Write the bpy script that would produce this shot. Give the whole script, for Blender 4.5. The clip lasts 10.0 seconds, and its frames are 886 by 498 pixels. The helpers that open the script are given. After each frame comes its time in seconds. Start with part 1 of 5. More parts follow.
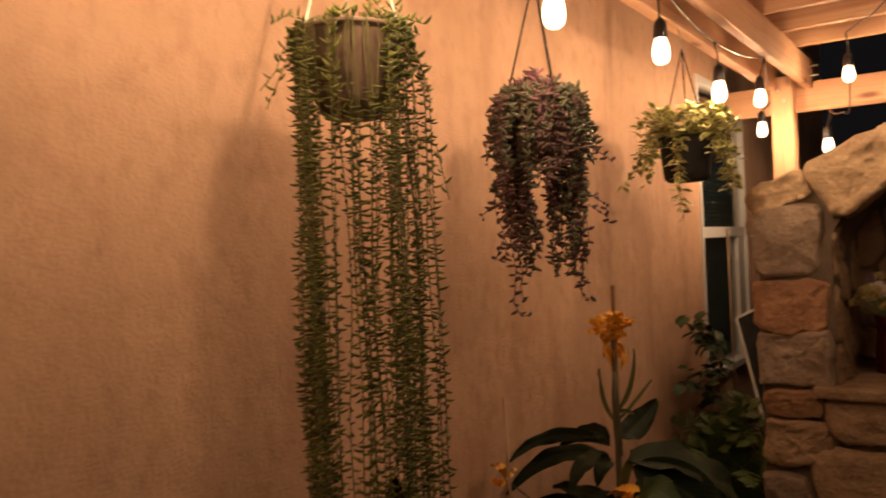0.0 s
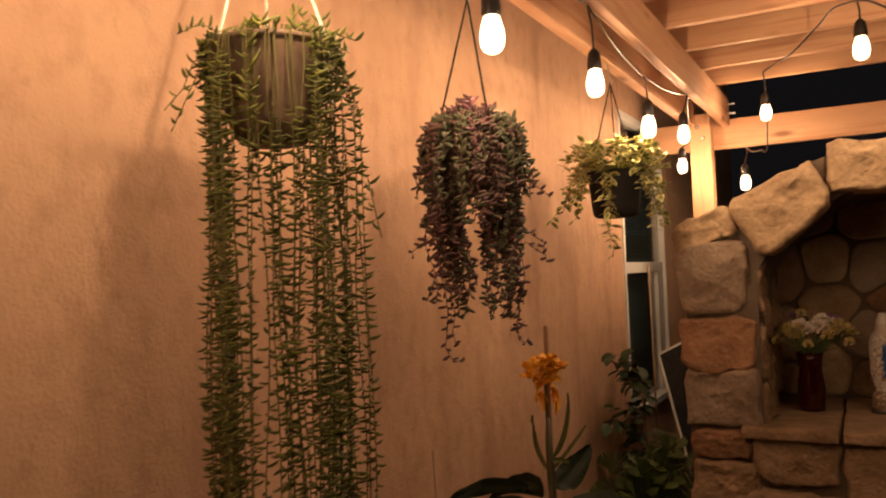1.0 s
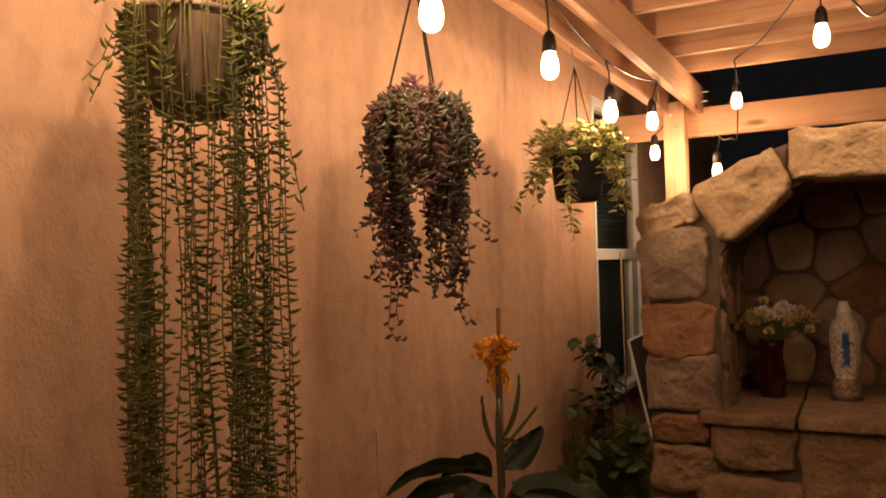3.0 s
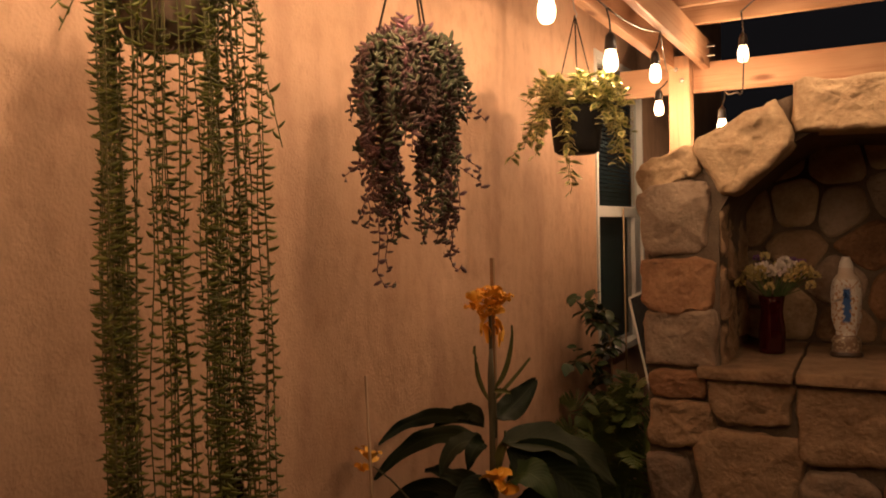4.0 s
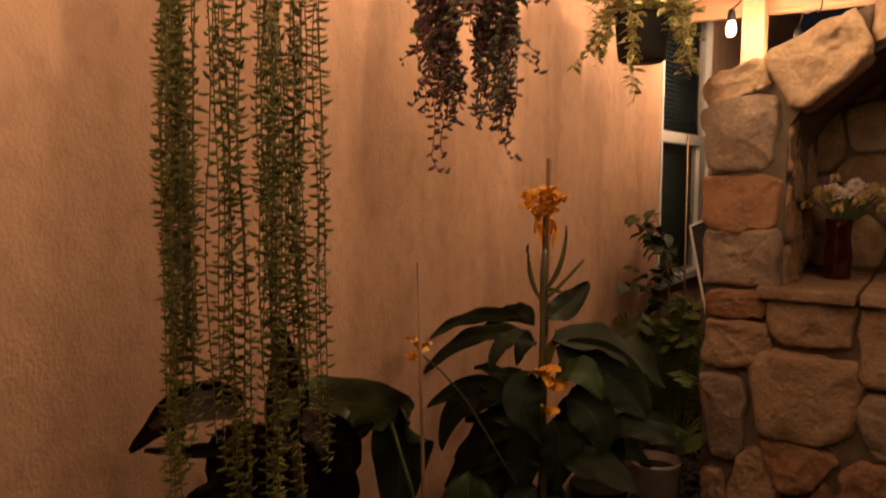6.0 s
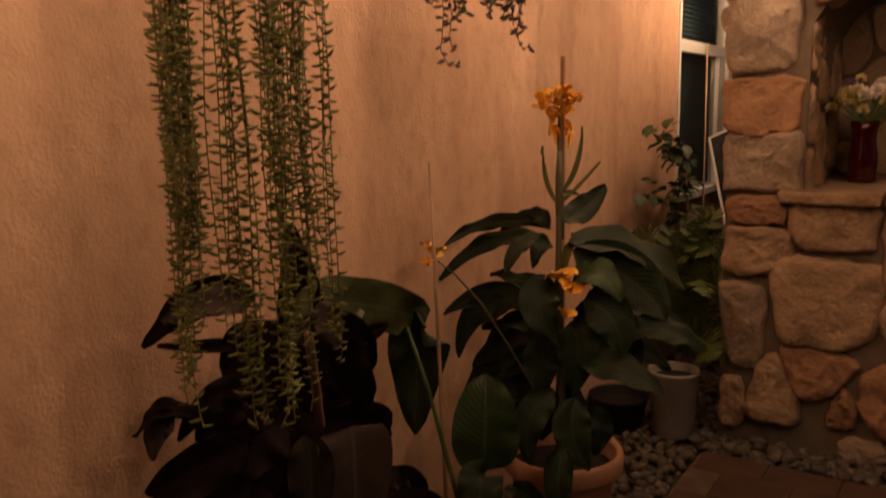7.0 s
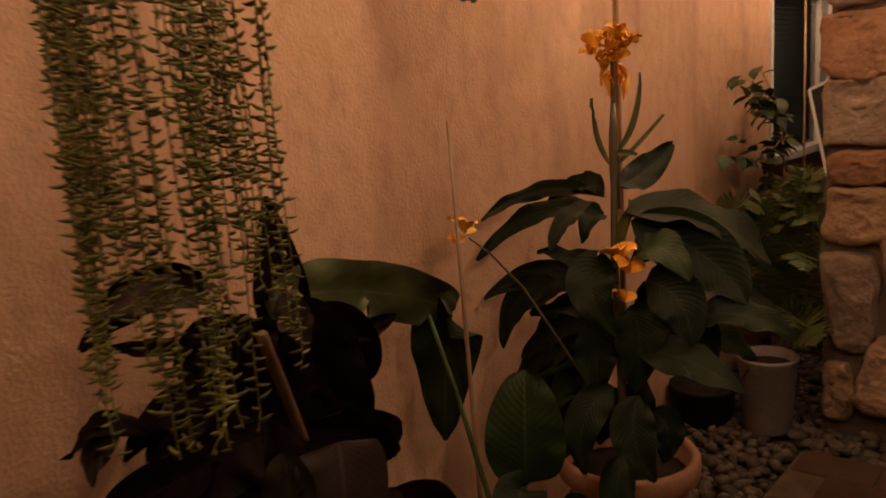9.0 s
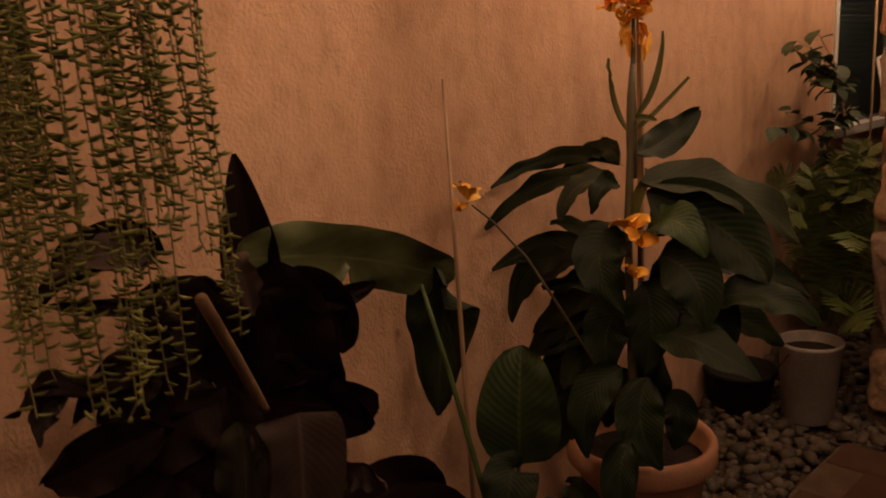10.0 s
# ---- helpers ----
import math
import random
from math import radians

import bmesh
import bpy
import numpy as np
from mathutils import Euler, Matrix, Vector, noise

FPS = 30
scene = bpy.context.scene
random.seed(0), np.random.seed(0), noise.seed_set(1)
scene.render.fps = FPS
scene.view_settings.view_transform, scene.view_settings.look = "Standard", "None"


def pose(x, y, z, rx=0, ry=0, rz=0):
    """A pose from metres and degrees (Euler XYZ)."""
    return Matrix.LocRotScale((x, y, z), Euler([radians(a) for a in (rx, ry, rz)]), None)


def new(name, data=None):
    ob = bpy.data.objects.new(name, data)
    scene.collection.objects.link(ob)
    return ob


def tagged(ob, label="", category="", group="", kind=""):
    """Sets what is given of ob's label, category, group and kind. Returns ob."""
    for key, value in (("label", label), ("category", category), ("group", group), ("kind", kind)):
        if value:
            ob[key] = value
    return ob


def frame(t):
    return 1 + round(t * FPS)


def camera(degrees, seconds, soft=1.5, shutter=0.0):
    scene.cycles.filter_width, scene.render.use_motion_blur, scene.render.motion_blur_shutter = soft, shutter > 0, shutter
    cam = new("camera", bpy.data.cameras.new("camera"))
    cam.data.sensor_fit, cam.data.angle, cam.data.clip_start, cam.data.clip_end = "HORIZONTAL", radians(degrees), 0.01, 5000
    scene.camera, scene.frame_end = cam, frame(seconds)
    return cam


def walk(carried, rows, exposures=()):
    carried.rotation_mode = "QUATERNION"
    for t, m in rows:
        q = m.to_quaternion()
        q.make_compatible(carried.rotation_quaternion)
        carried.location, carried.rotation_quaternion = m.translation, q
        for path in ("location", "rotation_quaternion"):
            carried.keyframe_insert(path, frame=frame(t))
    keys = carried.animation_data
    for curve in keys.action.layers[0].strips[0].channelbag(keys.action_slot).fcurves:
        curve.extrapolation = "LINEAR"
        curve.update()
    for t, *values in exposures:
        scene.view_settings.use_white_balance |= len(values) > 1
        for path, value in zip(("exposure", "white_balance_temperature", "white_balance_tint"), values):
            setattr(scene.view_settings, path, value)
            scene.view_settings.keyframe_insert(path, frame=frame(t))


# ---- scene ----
cam = camera(57.91, 10.0, 1.8, 0.7)
PATH = [
    (0.0, 1.249, 1.750, 1.560, 89.96, 2.48, 34.25),
    (0.5, 1.173, 1.816, 1.560, 90.67, 2.51, 30.11),
    (1.0, 1.138, 1.865, 1.582, 91.92, 2.30, 28.10),
    (1.5, 1.148, 1.900, 1.585, 92.56, 1.88, 26.67),
    (2.0, 1.191, 1.909, 1.580, 92.21, 1.48, 26.53),
    (3.5, 1.253, 1.930, 1.538, 89.94, 1.65, 28.15),
    (4.0, 1.265, 1.961, 1.515, 88.49, 1.27, 28.23),
    (4.5, 1.281, 1.957, 1.499, 87.80, 0.68, 29.07),
    (5.0, 1.289, 1.933, 1.462, 87.12, -0.35, 30.00),
    (6.5, 1.274, 1.982, 1.326, 82.83, 0.54, 33.41),
    (7.0, 1.269, 1.993, 1.282, 80.28, 1.28, 33.59),
    (7.5, 1.261, 2.006, 1.258, 78.38, 2.13, 34.29),
    (8.0, 1.260, 2.038, 1.250, 77.94, 3.27, 35.43),
    (8.5, 1.245, 2.129, 1.228, 78.54, 3.60, 37.53),
    (9.0, 1.222, 2.322, 1.219, 79.01, 4.00, 40.12),
    (9.5, 1.209, 2.411, 1.191, 78.44, 3.87, 42.11),
    (10.0, 1.275, 2.479, 1.185, 77.29, 3.38, 45.24),
]
EXPOSURES = [(0.0, 0.06, 6500, 13), (4.5, 0.15, 6500, 13), (6.5, 0.62, 6500, 17), (7.2, 0.77, 6500, 18), (8.0, 0.83, 6500, 19), (10.0, 0.76, 6500, 19)]
walk(cam, [(t, pose(x, y, z, rx, ry, rz)) for t, x, y, z, rx, ry, rz in PATH], EXPOSURES)

# ---- night sky ----
world = bpy.data.worlds.new("night")
scene.world = world
world.use_nodes = True
world.node_tree.nodes["Background"].inputs[0].default_value = (0.0062, 0.0056, 0.0060, 1)
world.node_tree.nodes["Background"].inputs[1].default_value = 0.8
BULB_COLOUR = (1.0, 0.645, 0.366)
BULB_POWER = 3700.0


# ---- materials ----
def material(name):
    m = bpy.data.materials.new(name)
    m.use_nodes = True
    return m, m.node_tree.nodes, m.node_tree.links, m.node_tree.nodes["Principled BSDF"]


def surface(name, low, high, scale=6.0, fine=90.0, rough=0.7, bump=0.25, bump_scale=None, stretch=(1, 1, 1), vary=0.0,
            island=False, metal=0.0, trans=0.0, sub=0.0, spec=0.4, detail=6.0, sharp=0.0):
    """Two colours mixed by coarse and fine noise, with a fine relief, and a share of variation from piece to piece."""
    m, n, l, b = material(name)
    co = n.new("ShaderNodeTexCoord")
    mp = n.new("ShaderNodeMapping")
    mp.inputs["Scale"].default_value = stretch
    l.new(co.outputs["Object"], mp.inputs[0])
    big = n.new("ShaderNodeTexNoise")
    big.inputs["Scale"].default_value, big.inputs["Detail"].default_value = scale, detail
    l.new(mp.outputs[0], big.inputs[0])
    small = n.new("ShaderNodeTexNoise")
    small.inputs["Scale"].default_value, small.inputs["Detail"].default_value = fine, 4
    l.new(mp.outputs[0], small.inputs[0])
    mix = n.new("ShaderNodeMath")
    mix.operation = "MULTIPLY_ADD"
    l.new(small.outputs[0], mix.inputs[0])
    mix.inputs[1].default_value = 0.45
    l.new(big.outputs[0], mix.inputs[2])
    fac = mix.outputs[0]
    if vary:
        info = n.new("ShaderNodeNewGeometry" if island else "ShaderNodeObjectInfo")
        rnd = n.new("ShaderNodeMath")
        rnd.operation = "MULTIPLY_ADD"
        l.new(info.outputs["Random Per Island" if island else "Random"], rnd.inputs[0])
        rnd.inputs[1].default_value = vary
        l.new(fac, rnd.inputs[2])
        fac = rnd.outputs[0]
    ramp = n.new("ShaderNodeMapRange")
    ramp.inputs[1].default_value, ramp.inputs[2].default_value = 0.45 + sharp, 1.0 + vary - sharp
    l.new(fac, ramp.inputs[0])
    col = n.new("ShaderNodeMix")
    col.data_type = "RGBA"
    col.inputs[6].default_value, col.inputs[7].default_value = (*low, 1), (*high, 1)
    l.new(ramp.outputs[0], col.inputs[0])
    l.new(col.outputs[2], b.inputs["Base Color"])
    b.inputs["Roughness"].default_value, b.inputs["Metallic"].default_value = rough, metal
    b.inputs["Specular IOR Level"].default_value = spec
    b.inputs["Transmission Weight"].default_value = trans
    if sub:
        b.inputs["Subsurface Weight"].default_value = sub
        b.inputs["Subsurface Radius"].default_value = (0.01, 0.012, 0.004)
        b.inputs["Subsurface Scale"].default_value = 0.3
    if bump:
        bp = n.new("ShaderNodeBump")
        bp.inputs["Strength"].default_value, bp.inputs["Distance"].default_value = bump, 0.01
        src = small.outputs[0]
        if bump_scale:
            extra = n.new("ShaderNodeTexNoise")
            extra.inputs["Scale"].default_value, extra.inputs["Detail"].default_value = bump_scale, 5
            l.new(mp.outputs[0], extra.inputs[0])
            src = extra.outputs[0]
        l.new(src, bp.inputs["Height"])
        l.new(bp.outputs[0], b.inputs["Normal"])
    return m


def stucco():
    """Painted sand stucco: grainy relief, faint trowel patches and rain streaks running down."""
    m, n, l, b = material("stucco")
    co = n.new("ShaderNodeTexCoord")

    def noise_at(scale, stretch, detail=5.0):
        mp = n.new("ShaderNodeMapping")
        mp.inputs["Scale"].default_value = stretch
        l.new(co.outputs["Object"], mp.inputs[0])
        t = n.new("ShaderNodeTexNoise")
        t.inputs["Scale"].default_value, t.inputs["Detail"].default_value = scale, detail
        l.new(mp.outputs[0], t.inputs[0])
        return t.outputs[0]

    def ranged(x, a, c):
        r = n.new("ShaderNodeMapRange")
        r.inputs[1].default_value, r.inputs[2].default_value = a, c
        l.new(x, r.inputs[0])
        return r.outputs[0]

    def blend(fac, one, two):
        mx = n.new("ShaderNodeMix")
        mx.data_type = "RGBA"
        l.new(fac, mx.inputs[0])
        for k, v in ((6, one), (7, two)):
            if isinstance(v, tuple):
                mx.inputs[k].default_value = (*v, 1)
            else:
                l.new(v, mx.inputs[k])
        return mx.outputs[2]

    patches = blend(ranged(noise_at(2.3, (1, 1, 1)), 0.35, 0.7), (0.60, 0.374, 0.240), (0.68, 0.436, 0.288))
    mottle = blend(ranged(noise_at(17.0, (1, 1, 0.8), 6), 0.48, 0.78), patches, (0.52, 0.318, 0.205))
    streaks = blend(ranged(noise_at(5.5, (1, 1, 0.16), 2.5), 0.52, 0.86), mottle, (0.43, 0.252, 0.168))
    blots = blend(ranged(noise_at(30.0, (1, 1, 0.6), 8), 0.63, 0.85), streaks, (0.44, 0.262, 0.178))
    l.new(blots, b.inputs["Base Color"])
    b.inputs["Roughness"].default_value, b.inputs["Specular IOR Level"].default_value = 0.78, 0.3
    bp = n.new("ShaderNodeBump")
    bp.inputs["Strength"].default_value, bp.inputs["Distance"].default_value = 0.42, 0.006
    l.new(noise_at(125.0, (1, 1, 1), 4), bp.inputs["Height"])
    bp2 = n.new("ShaderNodeBump")
    bp2.inputs["Strength"].default_value, bp2.inputs["Distance"].default_value = 0.20, 0.03
    l.new(noise_at(14.0, (1, 1, 1), 3), bp2.inputs["Height"])
    l.new(bp2.outputs[0], bp.inputs["Normal"])
    l.new(bp.outputs[0], b.inputs["Normal"])
    return m


def glowing(name, colour, strength):
    m, n, l, b = material(name)
    b.inputs["Base Color"].default_value = (*colour, 1)
    b.inputs["Emission Color"].default_value = (*colour, 1)
    b.inputs["Emission Strength"].default_value = strength
    return m


def frosted(name, colour, strength, cover):
    """Thin frosted bulb glass: it glows a little and lets the filament's light straight through."""
    m, n, l, b = material(name)
    glow = n.new("ShaderNodeEmission")
    glow.inputs[0].default_value, glow.inputs[1].default_value = (*colour, 1), strength
    clear = n.new("ShaderNodeBsdfTransparent")
    mix = n.new("ShaderNodeMixShader")
    mix.inputs[0].default_value = cover
    l.new(clear.outputs[0], mix.inputs[1])
    l.new(glow.outputs[0], mix.inputs[2])
    l.new(mix.outputs[0], n["Material Output"].inputs[0])
    return m


def glassy(name, colour, rough=0.03, ior=1.45, weight=1.0):
    m, n, l, b = material(name)
    b.inputs["Base Color"].default_value = (*colour, 1)
    b.inputs["Roughness"].default_value, b.inputs["IOR"].default_value = rough, ior
    b.inputs["Transmission Weight"].default_value = weight
    return m


def cedar(axis):
    """Rough-sawn cedar: long grain along one axis, fine streaks, and scattered dark knots."""
    m, n, l, b = material("cedar_" + axis)
    co = n.new("ShaderNodeTexCoord")
    info = n.new("ShaderNodeObjectInfo")

    def mapped(along, across):
        mp = n.new("ShaderNodeMapping")
        mp.inputs["Scale"].default_value = [along if k == axis else across for k in "xyz"]
        off = n.new("ShaderNodeVectorMath")
        off.operation = "SCALE"
        off.inputs[0].default_value = (3.1, 5.7, 4.3)
        l.new(info.outputs["Random"], off.inputs["Scale"])
        l.new(off.outputs[0], mp.inputs["Location"])
        l.new(co.outputs["Object"], mp.inputs[0])
        return mp.outputs[0]

    def noise_of(vec, scale, detail, distort=0.0):
        t = n.new("ShaderNodeTexNoise")
        t.inputs["Scale"].default_value, t.inputs["Detail"].default_value, t.inputs["Distortion"].default_value = scale, detail, distort
        l.new(vec, t.inputs[0])
        return t.outputs[0]

    def mixed(fac, one, two):
        mx = n.new("ShaderNodeMix")
        mx.data_type = "RGBA"
        l.new(fac, mx.inputs[0])
        for k, v in ((6, one), (7, two)):
            if isinstance(v, tuple):
                mx.inputs[k].default_value = (*v, 1)
            else:
                l.new(v, mx.inputs[k])
        return mx.outputs[2]

    def ranged(x, a, c):
        r = n.new("ShaderNodeMapRange")
        r.inputs[1].default_value, r.inputs[2].default_value = a, c
        l.new(x, r.inputs[0])
        return r.outputs[0]

    grain = noise_of(mapped(0.9, 26.0), 1.6, 6, 1.2)
    streak = noise_of(mapped(2.5, 140.0), 1.0, 3)
    tone = noise_of(mapped(1.2, 4.0), 1.3, 3)
    c = mixed(ranged(tone, 0.35, 0.65), (0.43, 0.232, 0.124), (0.60, 0.358, 0.210))
    c = mixed(ranged(grain, 0.50, 0.66), c, (0.43, 0.215, 0.115))
    c = mixed(ranged(streak, 0.55, 0.80), c, (0.47, 0.255, 0.140))
    kn = n.new("ShaderNodeTexVoronoi")
    kn.inputs["Scale"].default_value = 1.0
    l.new(mapped(2.2, 7.0), kn.inputs["Vector"])
    near = n.new("ShaderNodeMapRange")
    near.inputs[1].default_value, near.inputs[2].default_value, near.inputs[3].default_value, near.inputs[4].default_value = 0.06, 0.16, 1.0, 0.0
    l.new(kn.outputs["Distance"], near.inputs[0])
    c = mixed(near.outputs[0], c, (0.23, 0.105, 0.055))
    l.new(c, b.inputs["Base Color"])
    b.inputs["Roughness"].default_value, b.inputs["Specular IOR Level"].default_value = 0.62, 0.35
    bp = n.new("ShaderNodeBump")
    bp.inputs["Strength"].default_value, bp.inputs["Distance"].default_value = 0.35, 0.004
    l.new(streak, bp.inputs["Height"])
    l.new(bp.outputs[0], b.inputs["Normal"])
    return m


STUCCO = stucco()
WOOD = {a: cedar(a) for a in "xyz"}
MORTAR = surface("mortar", (0.085, 0.060, 0.041), (0.160, 0.118, 0.080), 14.0, 130.0, 0.9, 0.6)
STONE = surface("tan_stone", (0.150, 0.088, 0.048), (0.38, 0.252, 0.150), 9.0, 60.0, 0.85, 1.0, 62.0, vary=0.25, detail=9, sharp=0.06)
RUST_STONE = surface("rust_stone", (0.130, 0.064, 0.034), (0.37, 0.200, 0.104), 8.0, 60.0, 0.85, 1.0, 62.0, vary=0.25, detail=9, sharp=0.06)
GREY_STONE = surface("grey_stone", (0.150, 0.102, 0.070), (0.36, 0.268, 0.190), 8.0, 60.0, 0.85, 1.0, 62.0, vary=0.25, detail=9, sharp=0.06)
# Arch stone colour; also lightens the lamp-lit pillar cap and the shaded niche.
PALE_STONE = surface("pale_stone", (0.30, 0.200, 0.115), (0.58, 0.425, 0.262), 8.0, 60.0, 0.85, 1.0, 58.0, vary=0.15, detail=9, sharp=0.08)
PAVER = surface("paver", (0.056, 0.030, 0.018), (0.104, 0.060, 0.037), 9.0, 150.0, 0.85, 0.45, vary=0.18)
PEBBLE = surface("pebble", (0.020, 0.017, 0.013), (0.165, 0.136, 0.102), 20.0, 90.0, 0.6, 0.15, vary=0.55, island=True)
EARTH = surface("earth", (0.035, 0.024, 0.016), (0.085, 0.058, 0.04), 12.0, 120.0, 0.95, 0.8)
VINYL = surface("white_vinyl", (0.72, 0.71, 0.67), (0.80, 0.79, 0.76), 4.0, 60.0, 0.4, 0.04)
PANE = glassy("window_glass", (0.80, 0.86, 0.84), 0.02)
BLIND = surface("blind_slat", (0.15, 0.22, 0.25), (0.22, 0.29, 0.31), 5.0, 60.0, 0.5, 0.0)
# Near-black colour stands in for the darkness of the unlit room.
ROOM_SHADE = surface("room_shade", (0.012, 0.013, 0.013), (0.02, 0.02, 0.02), 3.0, 30.0, 0.9, 0.0)
RUBBER = surface("black_rubber", (0.010, 0.009, 0.008), (0.020, 0.018, 0.016), 20.0, 150.0, 0.28, 0.1, spec=0.6)
BLACK_POT = surface("black_plastic", (0.006, 0.0055, 0.0055), (0.013, 0.012, 0.0115), 12.0, 120.0, 0.7, 0.05, spec=0.2)
BROWN_POT = surface("weathered_plastic", (0.045, 0.031, 0.022), (0.235, 0.160, 0.110), 20.0, 90.0, 0.6, 0.10, stretch=(1, 1, 0.35), sharp=0.10)
STEEL = surface("galvanised", (0.45, 0.44, 0.42), (0.62, 0.60, 0.57), 30.0, 200.0, 0.35, 0.05, metal=1.0)
WIRE = surface("hanger_wire", (0.016, 0.011, 0.008), (0.035, 0.024, 0.016), 30.0, 200.0, 0.8, 0.05, spec=0.1)
PALE_CORD = surface("pale_hanger", (0.62, 0.57, 0.46), (0.74, 0.69, 0.58), 30.0, 200.0, 0.5, 0.05)
LAMP_GLASS = frosted("lit_bulb", BULB_COLOUR, 15.0, 0.35)
FILAMENT = glowing("lit_filament", BULB_COLOUR, BULB_POWER)


# ---- building helpers ----
ORIGIN = {}


def thing(name, at, label, category, group="", kind=""):
    ob = new(name)
    ob.location = at
    ORIGIN[ob] = Vector(at)
    return tagged(ob, label, category, group, kind)


def mesh_of(name, bm, mats, smooth=False):
    me = bpy.data.meshes.new(name)
    bm.to_mesh(me)
    bm.free()
    for m in mats if isinstance(mats, (list, tuple)) else [mats]:
        me.materials.append(m)
    if smooth:
        me.polygons.foreach_set("use_smooth", [True] * len(me.polygons))
    return me


def part(name, bm, mats, parent, label="", smooth=False, kind=""):
    """One mesh, given in world places, linked under a thing or under a part."""
    root = parent
    while root.parent:
        root = root.parent
    base = ORIGIN.get(root, Vector())
    me = mesh_of(name, bm, mats, smooth) if isinstance(bm, bmesh.types.BMesh) else bm
    me.transform(Matrix.Translation(-base))
    ob = new(name, me)
    ob.parent = parent
    return tagged(ob, label, kind=kind)


def structure(name, bm, mats, label, category, smooth=False):
    ob = new(name, mesh_of(name, bm, mats, smooth))
    return tagged(ob, label, category, kind="structure")


def array_mesh(name, verts, faces, mats, smooth=True):
    me = bpy.data.meshes.new(name)
    me.from_pydata([tuple(v) for v in verts], [], [tuple(f) for f in faces])
    for m in mats if isinstance(mats, (list, tuple)) else [mats]:
        me.materials.append(m)
    if smooth:
        me.polygons.foreach_set("use_smooth", [True] * len(me.polygons))
    return me


def box(bm, lo, hi, bevel=0.0):
    lo, hi = Vector(lo), Vector(hi)
    r = bmesh.ops.create_cube(bm, size=1.0)
    bmesh.ops.scale(bm, vec=hi - lo, verts=r["verts"])
    bmesh.ops.translate(bm, vec=(lo + hi) / 2, verts=r["verts"])
    if bevel:
        edges = list({e for v in r["verts"] for e in v.link_edges})
        bmesh.ops.bevel(bm, geom=edges, offset=bevel, segments=2, profile=0.6, affect="EDGES")
    return bm


def boxed(lo, hi, bevel=0.0):
    return box(bmesh.new(), lo, hi, bevel)


def tube(points, radius, sides=6, cap=True, bm=None):
    """A round rod along points; radius is one number or one for each point."""
    bm = bm or bmesh.new()
    pts = [Vector(p) for p in points]
    rads = radius if isinstance(radius, (list, tuple)) else [radius] * len(pts)
    rings = []
    ref = Vector((0.31, 0.77, 0.55))
    for i, p in enumerate(pts):
        d = (pts[min(i + 1, len(pts) - 1)] - pts[max(i - 1, 0)]).normalized()
        u = d.cross(ref).normalized()
        w = d.cross(u)
        rings.append([bm.verts.new(p + rads[i] * (math.cos(a) * u + math.sin(a) * w))
                      for a in (2 * math.pi * k / sides for k in range(sides))])
    for a, b in zip(rings, rings[1:]):
        for k in range(sides):
            bm.faces.new((a[k], a[(k + 1) % sides], b[(k + 1) % sides], b[k]))
    if cap and sides > 2:
        bm.faces.new(rings[0][::-1])
        bm.faces.new(rings[-1])
    bmesh.ops.recalc_face_normals(bm, faces=bm.faces)
    return bm


def lathe(profile, centre, sides=32, bm=None):
    """A turned form: profile rows of (radius, height) round a vertical axis through centre."""
    bm = bm or bmesh.new()
    cx, cy, cz = centre
    rings = []
    for r, z in profile:
        if r < 1e-5:
            rings.append([bm.verts.new((cx, cy, cz + z))])
        else:
            rings.append([bm.verts.new((cx + r * math.cos(2 * math.pi * k / sides), cy + r * math.sin(2 * math.pi * k / sides), cz + z))
                          for k in range(sides)])
    for a, b in zip(rings, rings[1:]):
        for k in range(sides):
            q = [a[k % len(a)], a[(k + 1) % len(a)], b[(k + 1) % len(b)], b[k % len(b)]]
            q = [v for i, v in enumerate(q) if v not in q[:i]]
            if len(q) > 2:
                bm.faces.new(q)
    bmesh.ops.recalc_face_normals(bm, faces=bm.faces)
    return bm


def smooth_path(points, n=6):
    """Points of a smooth curve that passes through all the given ones."""
    p = [Vector(q) for q in points]
    p = [2 * p[0] - p[1]] + p + [2 * p[-1] - p[-2]]
    out = []
    for i in range(1, len(p) - 2):
        for k in range(n):
            t = k / n
            out.append(0.5 * (2 * p[i] + (p[i + 1] - p[i - 1]) * t + (2 * p[i - 1] - 5 * p[i] + 4 * p[i + 1] - p[i + 2]) * t * t + (3 * p[i] - p[i - 1] - 3 * p[i + 1] + p[i + 2]) * t ** 3))
    return out + [p[-2]]


def curve_points(a, b, sag=0.0, n=12):
    a, b = Vector(a), Vector(b)
    return [a.lerp(b, i / n) - Vector((0, 0, sag * 4 * (i / n) * (1 - i / n))) for i in range(n + 1)]


# ---- ground ----
PAVE_X, PAVE_Y = 0.47, 4.90
g = bmesh.new()
bmesh.ops.create_grid(g, x_segments=2, y_segments=2, size=60.0)
bmesh.ops.translate(g, vec=(0, 0, -0.06), verts=g.verts)
structure("ground", g, EARTH, "dark bare earth beneath the patio and gravel", "ground")

